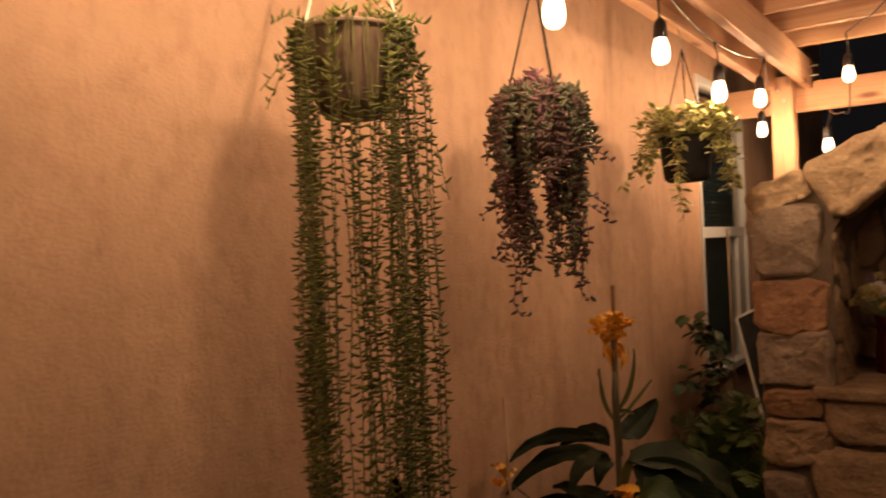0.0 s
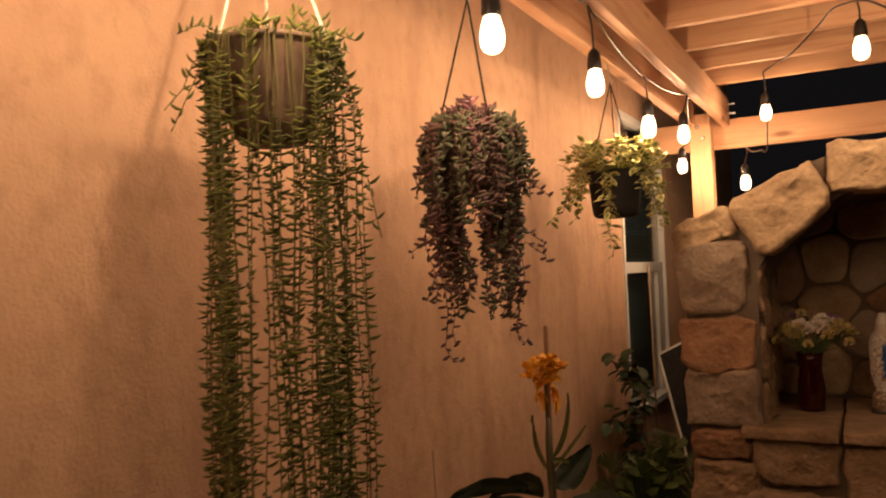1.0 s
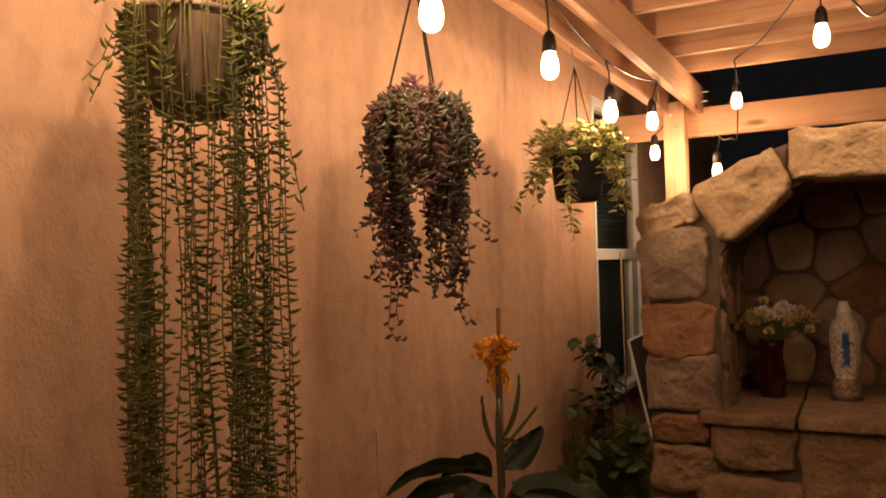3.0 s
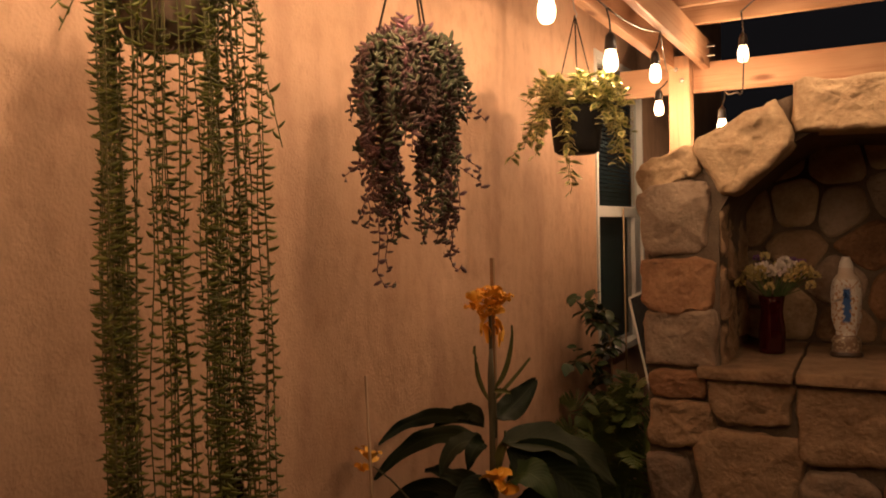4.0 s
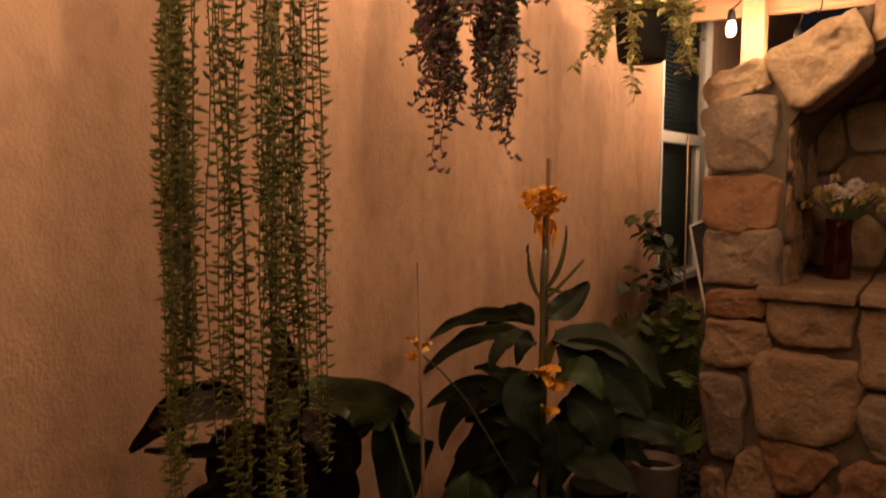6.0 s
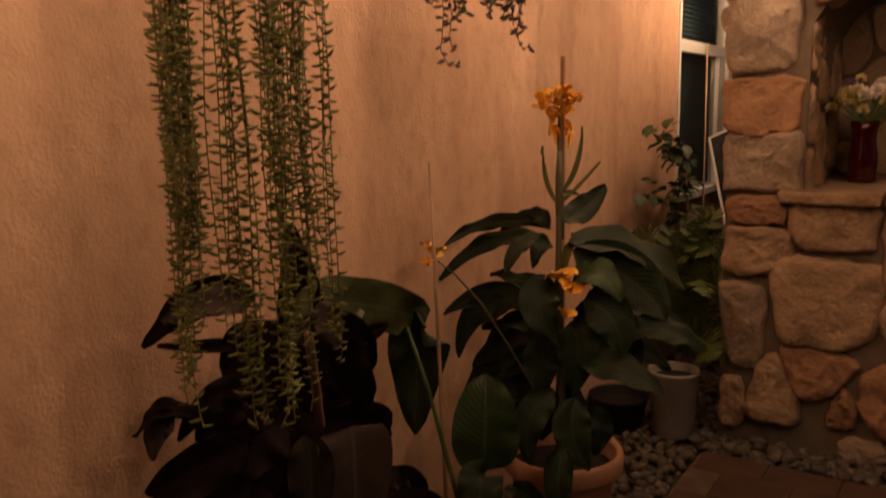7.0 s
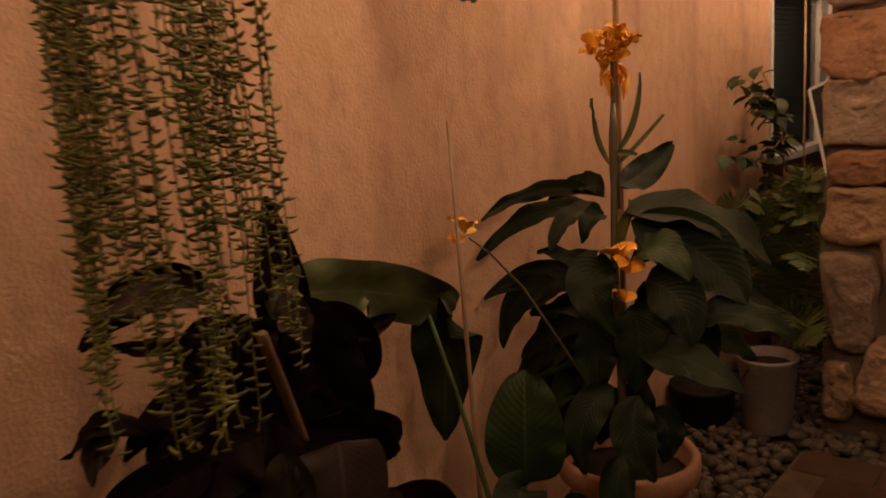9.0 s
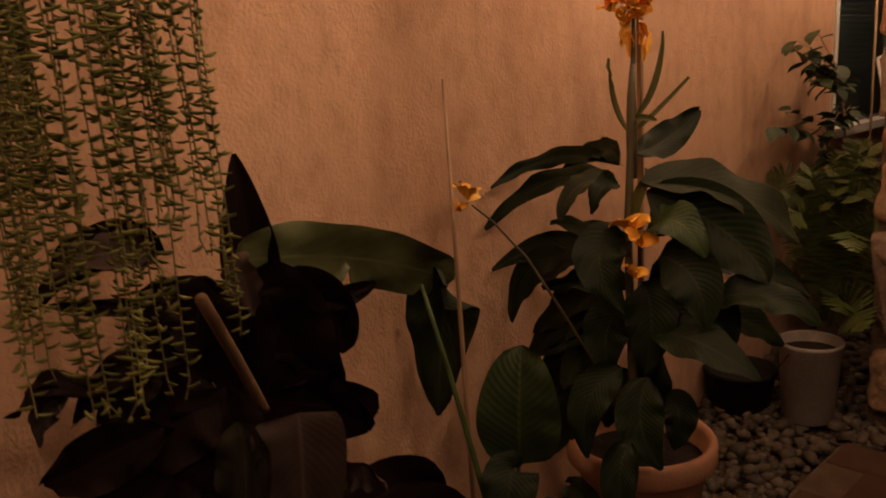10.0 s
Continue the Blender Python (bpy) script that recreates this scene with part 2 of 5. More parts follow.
# ---- house wall with the window opening ----
WY0, WY1, WZ0, WZ1 = 6.00, 6.95, 0.80, 2.425
TOP = 3.4
g = bmesh.new()
for lo, hi in (((-0.22, -2.0, -0.06), (0, WY0, TOP)), ((-0.22, WY1, -0.06), (0, 10.0, TOP)),
               ((-0.22, WY0, -0.06), (0, WY1, WZ0)), ((-0.22, WY0, WZ1), (0, WY1, TOP))):
    box(g, lo, hi)
structure("wall_west", g, STUCCO, "tan sand-textured stucco house wall with faint streaks", "wall")
g = boxed((0.0, 9.6, -0.06), (6.0, 9.75, 1.9))
structure("wall_north", g, surface("far_fence", (0.03, 0.022, 0.016), (0.06, 0.045, 0.03), 4, 40, 0.9, 0.2), "dark boundary wall in the night", "wall")

# ---- window ----
win = thing("window_1", (0, (WY0 + WY1) / 2, WZ0), "white vinyl single-hung window with lowered dark blinds", "window", kind="structure")
fx0, fx1 = -0.045, 0.010
fw = 0.045
frame_rows = (("frame_jamb", (fx0, WY0, WZ0), (fx1, WY0 + 0.03, WZ1)), ("frame_jamb", (fx0, WY1 - 0.025, WZ0), (fx1, WY1, WZ1)),
              ("frame_head", (fx0, WY0 + 0.03, WZ1 - fw), (fx1, WY1 - 0.025, WZ1)), ("frame_sill", (fx0, WY0 + 0.03, WZ0), (fx1 + 0.02, WY1 - 0.025, WZ0 + 0.04)))
for nm, lo, hi in frame_rows:
    part(nm, boxed(lo, hi, 0.004), VINYL, win)
MIDZ = 1.585
part("meeting_rail", boxed((-0.040, WY0 + 0.03, MIDZ - 0.03), (-0.004, WY1 - 0.025, MIDZ + 0.03), 0.004), VINYL, win)
part("sash_stile", boxed((-0.038, WY1 - 0.16, WZ0 + 0.04), (-0.008, WY1 - 0.025, MIDZ - 0.03), 0.004), VINYL, win)
for z0, z1, x, y1 in ((MIDZ + 0.03, WZ1 - fw, -0.030, WY1 - 0.025), (WZ0 + 0.04, MIDZ - 0.03, -0.036, WY1 - 0.16)):
    part("pane", boxed((x, WY0 + 0.03, z0), (x + 0.004, y1, z1)), PANE, win)
blind = thing("window_blind", (-0.08, (WY0 + WY1) / 2, WZ0), "lowered dark grey horizontal slat blind behind the glass", "blind")
nslat = 62
slat = None
for i in range(nslat):
    z = WZ0 + 0.05 + i * (WZ1 - WZ0 - 0.1) / nslat
    if slat is None:
        g = boxed((-0.095, WY0 + 0.02, z), (-0.065, WY1 - 0.02, z + 0.002))
        bmesh.ops.rotate(g, cent=(-0.08, 0, z), matrix=Matrix.Rotation(radians(52), 3, "Y"), verts=g.verts)
        slat = part("slat", g, BLIND, blind)
        z_first = z
    else:
        o = new("slat", slat.data)
        o.parent, o.location = blind, (0, 0, z - z_first)
# Two near-black sheets added to paint the room's darkness behind the blind.
structure("room_back", boxed((-0.9, WY0 - 0.3, 0.2), (-0.222, WY1 + 0.3, 0.22)), ROOM_SHADE, "added near-black floor sheet for the unlit room behind the window", "wall")
structure("room_end", boxed((-0.95, WY0 - 0.3, 0.22), (-0.9, WY1 + 0.3, 2.8)), ROOM_SHADE, "added near-black wall sheet for the unlit room behind the window", "wall")

# ---- pergola ----
per = thing("pergola", (0.37, 6.38, 0), "new cedar pergola with open joists and a string of lamps", "pergola")
BEAM_Z0, BEAM_Z1 = 2.335, 2.485
def timber(name, lo, hi, axis, label=""):
    return part(name, boxed(lo, hi, 0.004), WOOD[axis], per, label)
timber("post", (0.305, 6.335, -0.02), (0.415, 6.44, 2.40), "z")
timber("beam", (0.460, -1.6, BEAM_Z0), (0.500, 6.45, BEAM_Z1), "y")
timber("cross_beam", (0.012, 6.442, 2.215), (3.9, 6.482, 2.372), "x")
timber("inner_beam", (0.292, -1.6, BEAM_Z0), (0.337, 6.333, BEAM_Z1), "y")
for i in range(18):
    y = 6.06 - 0.372 * i
    timber("joist", (0.300, y - 0.019, BEAM_Z1 + 0.001), (3.9, y + 0.019, BEAM_Z1 + 0.141), "x")
timber("beam", (3.70, -1.6, BEAM_Z0), (3.74, 6.45, BEAM_Z1), "y")
timber("post", (3.60, 6.335, -0.02), (3.695, 6.44, 2.40), "z")
for x, z in ((0.345, 2.33), (0.375, 2.27)):
    g = bmesh.new()
    bmesh.ops.create_uvsphere(g, u_segments=10, v_segments=6, radius=0.012)
    bmesh.ops.scale(g, vec=(1, 0.5, 1), verts=g.verts)
    bmesh.ops.translate(g, vec=(x, 6.333, z), verts=g.verts)
    part("bolt_head", g, STEEL, per, "galvanised bolt head", smooth=True)
for z in (2.39, 2.44):
    part("bolt", tube([(0.495, 6.37, z), (0.54, 6.37, z)], 0.005, 8), STEEL, per, "galvanised bolt end")

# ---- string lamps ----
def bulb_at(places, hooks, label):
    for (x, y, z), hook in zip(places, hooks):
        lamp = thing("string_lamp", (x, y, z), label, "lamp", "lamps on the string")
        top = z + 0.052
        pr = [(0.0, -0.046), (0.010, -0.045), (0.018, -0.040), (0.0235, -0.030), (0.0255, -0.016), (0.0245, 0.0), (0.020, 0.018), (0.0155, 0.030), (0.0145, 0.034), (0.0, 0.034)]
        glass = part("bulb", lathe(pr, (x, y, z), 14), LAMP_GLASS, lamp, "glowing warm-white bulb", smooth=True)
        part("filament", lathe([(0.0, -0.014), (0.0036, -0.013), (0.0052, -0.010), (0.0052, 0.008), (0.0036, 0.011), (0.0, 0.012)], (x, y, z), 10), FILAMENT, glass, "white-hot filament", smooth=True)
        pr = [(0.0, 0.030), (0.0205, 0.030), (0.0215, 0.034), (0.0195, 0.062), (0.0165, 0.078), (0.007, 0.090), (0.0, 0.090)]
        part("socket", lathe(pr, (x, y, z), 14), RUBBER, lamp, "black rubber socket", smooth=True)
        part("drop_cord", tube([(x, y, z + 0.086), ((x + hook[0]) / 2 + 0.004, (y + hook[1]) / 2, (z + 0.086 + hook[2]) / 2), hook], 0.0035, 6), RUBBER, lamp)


BEAM_LAMPS = [(0.488, 2.03, 2.080), (0.488, 2.70, 2.095), (0.490, 3.330, 2.070), (0.486, 4.035, 2.110), (0.486, 4.640, 2.075), (0.452, 5.420, 2.160)]
BEAM_HOOKS = [(0.474, y, BEAM_Z0 - 0.008) for x, y, z in BEAM_LAMPS]
BEAM_HOOKS[4] = (0.474, 4.64, 2.25)
bulb_at(BEAM_LAMPS, BEAM_HOOKS, "lit bare bulb in a black socket hanging below the beam")
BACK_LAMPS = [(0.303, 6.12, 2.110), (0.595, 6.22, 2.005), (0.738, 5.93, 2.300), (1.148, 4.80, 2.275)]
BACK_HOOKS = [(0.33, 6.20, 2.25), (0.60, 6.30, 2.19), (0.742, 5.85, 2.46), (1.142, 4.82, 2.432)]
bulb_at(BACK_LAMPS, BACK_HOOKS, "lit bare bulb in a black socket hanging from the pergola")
# String run on out of view; bulbs added and placed to brighten the niche.
UNSEEN_LAMPS = [(1.50, 4.20, 2.30), (1.78, 3.62, 2.30), (2.00, 2.90, 2.29), (2.15, 2.15, 2.29)]
bulb_at(UNSEEN_LAMPS, [(x, y, 2.478) for x, y, z in UNSEEN_LAMPS], "lit bare bulb in a black socket, added out of view on the joists")
cable = thing("lamp_cable", (0.474, 4.0, BEAM_Z0), "black rubber cable looped along the pergola", "cable")
def cable_run(points):
    part("cable_run", tube(points, 0.0037, 6), RUBBER, cable, smooth=True)


run = BEAM_HOOKS + [(0.33, 6.20, 2.30)]
for a, b in zip(run, run[1:]):
    cable_run(curve_points(a, b, 0.02, 8))
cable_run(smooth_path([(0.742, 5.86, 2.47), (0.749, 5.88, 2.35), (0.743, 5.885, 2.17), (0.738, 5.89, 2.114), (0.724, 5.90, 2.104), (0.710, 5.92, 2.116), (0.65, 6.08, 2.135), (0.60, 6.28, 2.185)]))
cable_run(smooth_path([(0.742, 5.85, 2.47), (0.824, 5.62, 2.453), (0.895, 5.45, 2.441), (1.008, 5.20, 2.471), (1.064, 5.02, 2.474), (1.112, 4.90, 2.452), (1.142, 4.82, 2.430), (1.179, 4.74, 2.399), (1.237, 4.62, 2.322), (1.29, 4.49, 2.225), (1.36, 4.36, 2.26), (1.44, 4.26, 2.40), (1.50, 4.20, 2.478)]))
run = [(x, y, 2.478) for x, y, z in UNSEEN_LAMPS]
for a, b in zip(run, run[1:]):
    cable_run(curve_points(a, b, 0.05, 8))

# ---- stone grotto ----
FACE = 5.075
MID = 1.19


def stone_bm(cx, cz, w, h, turn=0.0, power=3.2, proud=0.035, seed=0, corners=7, plane="y", at=FACE, back=0.05, rough=1.0, taper=0.0):
    """A split field stone set in mortar: a many-cornered slab with worn corners and a broken, pitted face, facing -y ('y') or +x ('x')."""
    rnd = random.Random(seed)
    ca, sa = math.cos(radians(turn)), math.sin(radians(turn))
    cut = 0.05 if power >= 5 else (0.15 if power > 2.6 else 0.26)
    ring0 = []
    for sx_, sz_ in ((1, -1), (1, 1), (-1, 1), (-1, -1)):
        far_u, far_v = 0.525 * w * sx_, 0.525 * h * sz_
        cu, cv = rnd.uniform(0.5, 1.6) * cut * w, rnd.uniform(0.5, 1.6) * cut * h
        one = Vector((far_u - sx_ * cu, far_v + rnd.uniform(-0.03, 0.02) * h * sz_))
        two = Vector((far_u + rnd.uniform(-0.03, 0.02) * w * sx_, far_v - sz_ * cv))
        ring0 += [two, one] if sx_ * sz_ > 0 else [one, two]
    ring0 = [Vector((p.x * (1 + taper * p.y / (0.525 * h)), p.y)) for p in ring0]
    if corners > 7:
        ring0 = [p * rnd.uniform(0.97, 1.03) for p in ring0]
    pts = []
    for a, b in zip(ring0, ring0[1:] + ring0[:1]):
        pts += [a.lerp(b, f) for f in (0.08, 0.25, 0.42, 0.58, 0.75, 0.92)]
    n = len(pts)
    pts = [0.25 * pts[i - 1] + 0.5 * pts[i] + 0.25 * pts[(i + 1) % n] for i in range(n)]
    tilt_u, tilt_v = rnd.uniform(-0.10, 0.10), rnd.uniform(-0.10, 0.10)
    bm = bmesh.new()
    rings = []
    levels = ((1.0, -back), (1.0, proud * 0.30), (0.975, proud * 0.66), (0.94, proud * 0.86), (0.87, proud * 0.97), (0.80, proud), (0.72, proud), (0.64, proud), (0.56, proud), (0.48, proud), (0.40, proud), (0.32, proud), (0.24, proud), (0.16, proud), (0.08, proud))
    for s, out in levels:
        ring = []
        for p in pts:
            u, v = p.x * s, p.y * s
            x, z = cx + u * ca - v * sa, cz + u * sa + v * ca
            q = Vector((x * 8 + seed * 3.1, z * 8, seed * 1.7))
            o = out
            if out > 0:
                chip = noise.voronoi(q * 1.1)[0]
                crag = abs(noise.noise(q * 1.6)) + 0.5 * abs(noise.noise(q * 3.7)) + 0.25 * abs(noise.noise(q * 8.1))
                o += rough * (0.016 * noise.noise(q) + 0.020 * (0.45 - crag) + 0.008 * noise.noise(q * 5.3) + 0.004 * noise.noise(q * 12.0) + 0.014 * (chip[1] - chip[0]) - 0.006) * (1 if s < 0.98 else 0.5) + tilt_u * u + tilt_v * v
                x += (0.012 * noise.noise(q * 1.7 + Vector((2, 7, 1))) + 0.008 * noise.noise(q * 3.1) + 0.005 * noise.noise(q * 9.0)) * (s > 0.8)
                z += (0.012 * noise.noise(q * 1.7 + Vector((8, 1, 4))) + 0.008 * noise.noise(q * 3.1 + Vector((5, 5, 5))) + 0.005 * noise.noise(q * 9.0 + Vector((3, 3, 3)))) * (s > 0.8)
            ring.append(bm.verts.new((x, at - o, z) if plane == "y" else (at + o, x, z)))
        rings.append(ring)
    for a, b in zip(rings, rings[1:]):
        for k in range(n):
            bm.faces.new((a[k], a[(k + 1) % n], b[(k + 1) % n], b[k]))
    bm.faces.new(rings[-1])
    bmesh.ops.recalc_face_normals(bm, faces=bm.faces)
    return bm


def cells(seeds, lo, hi):
    """The plane split between seeds: for each seed, the convex cell nearest to it inside the box."""
    out = []
    for i, (px, pz) in enumerate(seeds):
        poly = [Vector((lo[0], lo[1])), Vector((hi[0], lo[1])), Vector((hi[0], hi[1])), Vector((lo[0], hi[1]))]
        for j, (qx, qz) in enumerate(seeds):
            if i == j or not poly:
                continue
            mid, nrm = Vector(((px + qx) / 2, (pz + qz) / 2)), Vector((qx - px, qz - pz))
            kept = []
            for a, b in zip(poly, poly[1:] + poly[:1]):
                da, db = (a - mid).dot(nrm), (b - mid).dot(nrm)
                if da <= 0:
                    kept.append(a)
                if da * db < 0:
                    kept.append(a.lerp(b, da / (da - db)))
            poly = kept
        out.append(poly)
    return out


def cell_bm(poly, gap, proud, seed, at):
    """A stone that fills one cell, facing -y, with its corners worn round."""
    c = sum(poly, Vector((0, 0))) / len(poly)
    pts = []
    for p in poly:
        d = p - c
        pts.append(c + d * max(0.2, 1 - gap / max(d.length, 0.01)))
    for _ in range(2):
        pts = [q for a, b in zip(pts, pts[1:] + pts[:1]) for q in (a.lerp(b, 0.16), a.lerp(b, 0.84))]
    bm = bmesh.new()
    rings = []
    for s, out in ((1.0, -0.04), (1.0, proud * 0.3), (0.95, proud * 0.85), (0.82, proud), (0.5, proud * 1.15)):
        ring = []
        for p in pts:
            v = c + (p - c) * s
            q = Vector((v.x * 9 + seed, v.y * 9, seed * 2.3))
            ring.append(bm.verts.new((v.x, at - out - (0.012 * noise.noise(q) + 0.006 * noise.noise(q * 3)) * (out > 0), v.y)))
        rings.append(ring)
    n = len(pts)
    for a, b in zip(rings, rings[1:]):
        for k in range(n):
            bm.faces.new((a[k], a[(k + 1) % n], b[(k + 1) % n], b[k]))
    bm.faces.new(rings[-1])
    bmesh.ops.recalc_face_normals(bm, faces=bm.faces)
    return bm


SHELF_Z = 0.978
BACK_Y = 5.82
grotto = thing("stone_grotto", (MID, 5.5, 0), "arched grotto of tan and brown field stone in mortar", "grotto")
half_out = [(0.70, -0.06), (0.70, 0.9), (0.69, 1.70), (0.56, 1.775), (0.44, 1.86), (0.30, 1.92), (0.16, 1.965), (0.0, 1.975)]
half_in = [(0.432, SHELF_Z - 0.03), (0.432, 1.1), (0.430, 1.55), (0.38, 1.63), (0.29, 1.70), (0.20, 1.775), (0.12, 1.82), (0.0, 1.83)]
outer = [(MID - a, z) for a, z in half_out] + [(MID + a, z) for a, z in half_out[-2::-1]]
inner = [(MID - a, z) for a, z in half_in] + [(MID + a, z) for a, z in half_in[-2::-1]]
g = bmesh.new()
lay = {}
for key, row, y in (("of", outer, FACE), ("if", inner, FACE), ("ob", outer, 6.05), ("ib", inner, BACK_Y)):
    lay[key] = [g.verts.new((x, y, z)) for x, z in row]
for a, b in (("of", "if"), ("of", "ob"), ("if", "ib")):
    for k in range(len(outer) - 1):
        g.faces.new((lay[a][k], lay[a][k + 1], lay[b][k + 1], lay[b][k]))
g.faces.new(lay["ib"])
g.faces.new(lay["ob"][::-1])
g.faces.new((lay["of"][0], lay["if"][0], lay["if"][-1], lay["of"][-1]))
bmesh.ops.recalc_face_normals(g, faces=g.faces)
part("mortar_core", g, MORTAR, grotto, "grey-brown mortar core")

# rows: centre across, centre height, width, height, turn, squareness
PILLAR = ((0.574, 1.716, 0.235, 0.122, 18, 3.0), (0.600, 1.530, 0.246, 0.268, 3, 2.9, 0.05), (0.608, 1.278, 0.264, 0.205, -2, 2.7, 0.08),
          (0.616, 1.080, 0.262, 0.200, 0, 5.0), (0.598, 0.903, 0.212, 0.102, -2, 4.0), (0.618, 0.748, 0.242, 0.175, 0, 2.8), (0.577, 0.462, 0.155, 0.310, 2, 3.2, 0.24))
BASE = ((0.866, 0.853, 0.285, 0.168, 0, 3.0, 0.14), (1.190, 0.795, 0.330, 0.280, 4, 3.0), (0.850, 0.572, 0.345, 0.320, -3, 2.7, 0.20), (0.687, 0.235, 0.160, 0.255, 4, 2.6, -0.58),
        (0.828, 0.308, 0.205, 0.190, -10, 2.6, 0.55), (0.934, 0.200, 0.085, 0.145, 6, 2.6, -0.62), (0.545, 0.150, 0.085, 0.200, 0, 3.0),
        (1.160, 0.510, 0.240, 0.230, 6, 2.5, 0.1), (1.085, 0.245, 0.215, 0.250, -6, 2.5, 0.15), (1.000, 0.045, 0.16, 0.09, 0, 2.5), (1.36, 0.47, 0.15, 0.28, 0, 2.8))
BASE_FAR = ((1.31, 0.20, 0.18, 0.22, 8, 2.4), (1.48, 0.86, 0.23, 0.15, 0, 3.0), (1.53, 0.58, 0.16, 0.26, 0, 2.6), (1.49, 0.30, 0.13, 0.2, 0, 2.4), (1.48, 0.09, 0.16, 0.12, 0, 2.4))
TINTS = (RUST_STONE, STONE, GREY_STONE, RUST_STONE, GREY_STONE, RUST_STONE, STONE, GREY_STONE, STONE, STONE, STONE, STONE, RUST_STONE)
k = 0
for cx, cz, w, h, turn, pw, *slant in PILLAR + BASE + BASE_FAR:
    k += 1
    # The pillar cap, k == 1, takes paler stone to paint in nearby lamp light.
    part("stone", stone_bm(cx, cz, w, h, turn, pw, 0.040, 10 + k, rough=0.85, taper=sum(slant)), PALE_STONE if k == 1 else TINTS[k % len(TINTS)], grotto, smooth=True)
for cx, cz, w, h, turn, pw, *slant in PILLAR:
    k += 1
    part("stone", stone_bm(2 * MID - cx, cz + 0.02, w, h * 0.97, -turn, pw, 0.040, 40 + k, rough=0.85, taper=sum(slant)), TINTS[k % len(TINTS)], grotto, smooth=True)
for cx, cz, w, h, turn, pw, sd, slim in ((0.862, 1.785, 0.212, 0.318, -58, 3.0, 3, -0.20), (1.195, 1.912, 0.335, 0.185, -2, 5.0, 5, 0.0), (1.51, 1.775, 0.195, 0.315, 55, 3.0, 8, -0.18)):
    part("arch_stone", stone_bm(cx, cz, w, h, turn, pw, 0.075, 70 + sd, 8, back=0.12, rough=1.2, taper=slim), PALE_STONE, grotto, "pale rough arch stone", smooth=True)
for cx, cz, w, h in ((5.165, 1.48, 0.15, 0.20), (5.175, 1.25, 0.17, 0.21), (5.18, 1.05, 0.18, 0.15), (5.36, 1.40, 0.17, 0.24), (5.39, 1.12, 0.19, 0.25), (5.17, 1.62, 0.14, 0.07), (5.62, 1.42, 0.17, 0.22), (5.63, 1.15, 0.18, 0.25)):
    k += 1
    part("stone", stone_bm(cx, cz, w, h, 0, 2.8, 0.012, 90 + k, 7, plane="x", at=MID - 0.432), STONE, grotto, smooth=True)
NICHE = ((0.775, 1.54), (0.965, 1.575), (0.90, 1.81), (1.145, 1.545), (1.24, 1.40), (1.13, 1.255), (0.97, 1.38), (1.13, 1.03), (1.13, 1.78), (0.95, 1.07), (0.80, 1.24),
         (1.37, 1.20), (1.37, 1.62), (1.44, 1.00), (1.50, 1.40), (0.79, 1.01), (1.33, 1.83), (1.55, 1.7), (1.58, 1.15))
# Pale stones mixed in: colour standing in for light the niche lacks.
for i, poly in enumerate(cells(NICHE, (0.75, SHELF_Z), (1.63, 1.86))):
    part("stone", cell_bm(poly, 0.009, 0.015, 5 + 3 * i, BACK_Y), (STONE, GREY_STONE, GREY_STONE, PALE_STONE, STONE, RUST_STONE, PALE_STONE)[(3 * i) % 7], grotto, smooth=True)
for x0, x1 in ((0.685, 1.010), (1.020, 1.350), (1.360, 1.69)):
    g = boxed((x0, 5.00, SHELF_Z - 0.042), (x1, 5.80, SHELF_Z), 0.008)
    bmesh.ops.subdivide_edges(g, edges=g.edges, cuts=4, use_grid_fill=True)
    for v in g.verts:
        q = v.co * 14
        v.co += 0.007 * Vector((noise.noise(q), noise.noise(q + Vector((9, 3, 1))), 0.35 * noise.noise(q + Vector((2, 8, 5)))))
    part("shelf_slab", g, STONE, grotto, "flat stone shelf slab", smooth=True)

# ---- things in the grotto ----
RED_GLASS = glassy("red_glass", (0.045, 0.002, 0.003), 0.10, 1.6, 0.4)
vx, vy = 0.902, 5.43
vase = thing("flower_vase", (vx, vy, SHELF_Z), "dark red glass vase of mixed flowers on the stone shelf", "vase")
pr = [(0.0, 0.004), (0.046, 0.004), (0.050, 0.010), (0.049, 0.022), (0.050, 0.050), (0.0525, 0.085), (0.050, 0.115), (0.0445, 0.145), (0.0425, 0.170), (0.045, 0.200), (0.051, 0.235), (0.048, 0.235), (0.041, 0.200), (0.0385, 0.170), (0.0405, 0.145), (0.046, 0.115), (0.0485, 0.085), (0.046, 0.050), (0.044, 0.026), (0.0, 0.022)]
part("glass_body", lathe(pr, (vx, vy, SHELF_Z), 28), RED_GLASS, vase, smooth=True)


def petal_ball(cx, cy, cz, r, n, petal, seed):
    """A bloom of many small petals round a core."""
    rnd = random.Random(seed)
    V, F = [], []
    for i in range(n):
        zc = 1 - 1.5 * (i + 0.5) / n
        a = 2.39996 * i
        d = Vector((math.sqrt(max(0, 1 - zc * zc)) * math.cos(a), math.sqrt(max(0, 1 - zc * zc)) * math.sin(a), zc))
        u = d.cross(Vector((rnd.uniform(-1, 1), rnd.uniform(-1, 1), 0.4))).normalized()
        w = d.cross(u)
        b = Vector((cx, cy, cz)) + d * r * 0.35
        t = Vector((cx, cy, cz)) + d * r * rnd.uniform(0.85, 1.15)
        m = b.lerp(t, 0.6)
        o = len(V)
        V += [b, m + u * petal + w * petal * 0.3, t, m - u * petal + w * petal * 0.3]
        F.append((o, o + 1, o + 2, o + 3))
    return V, F


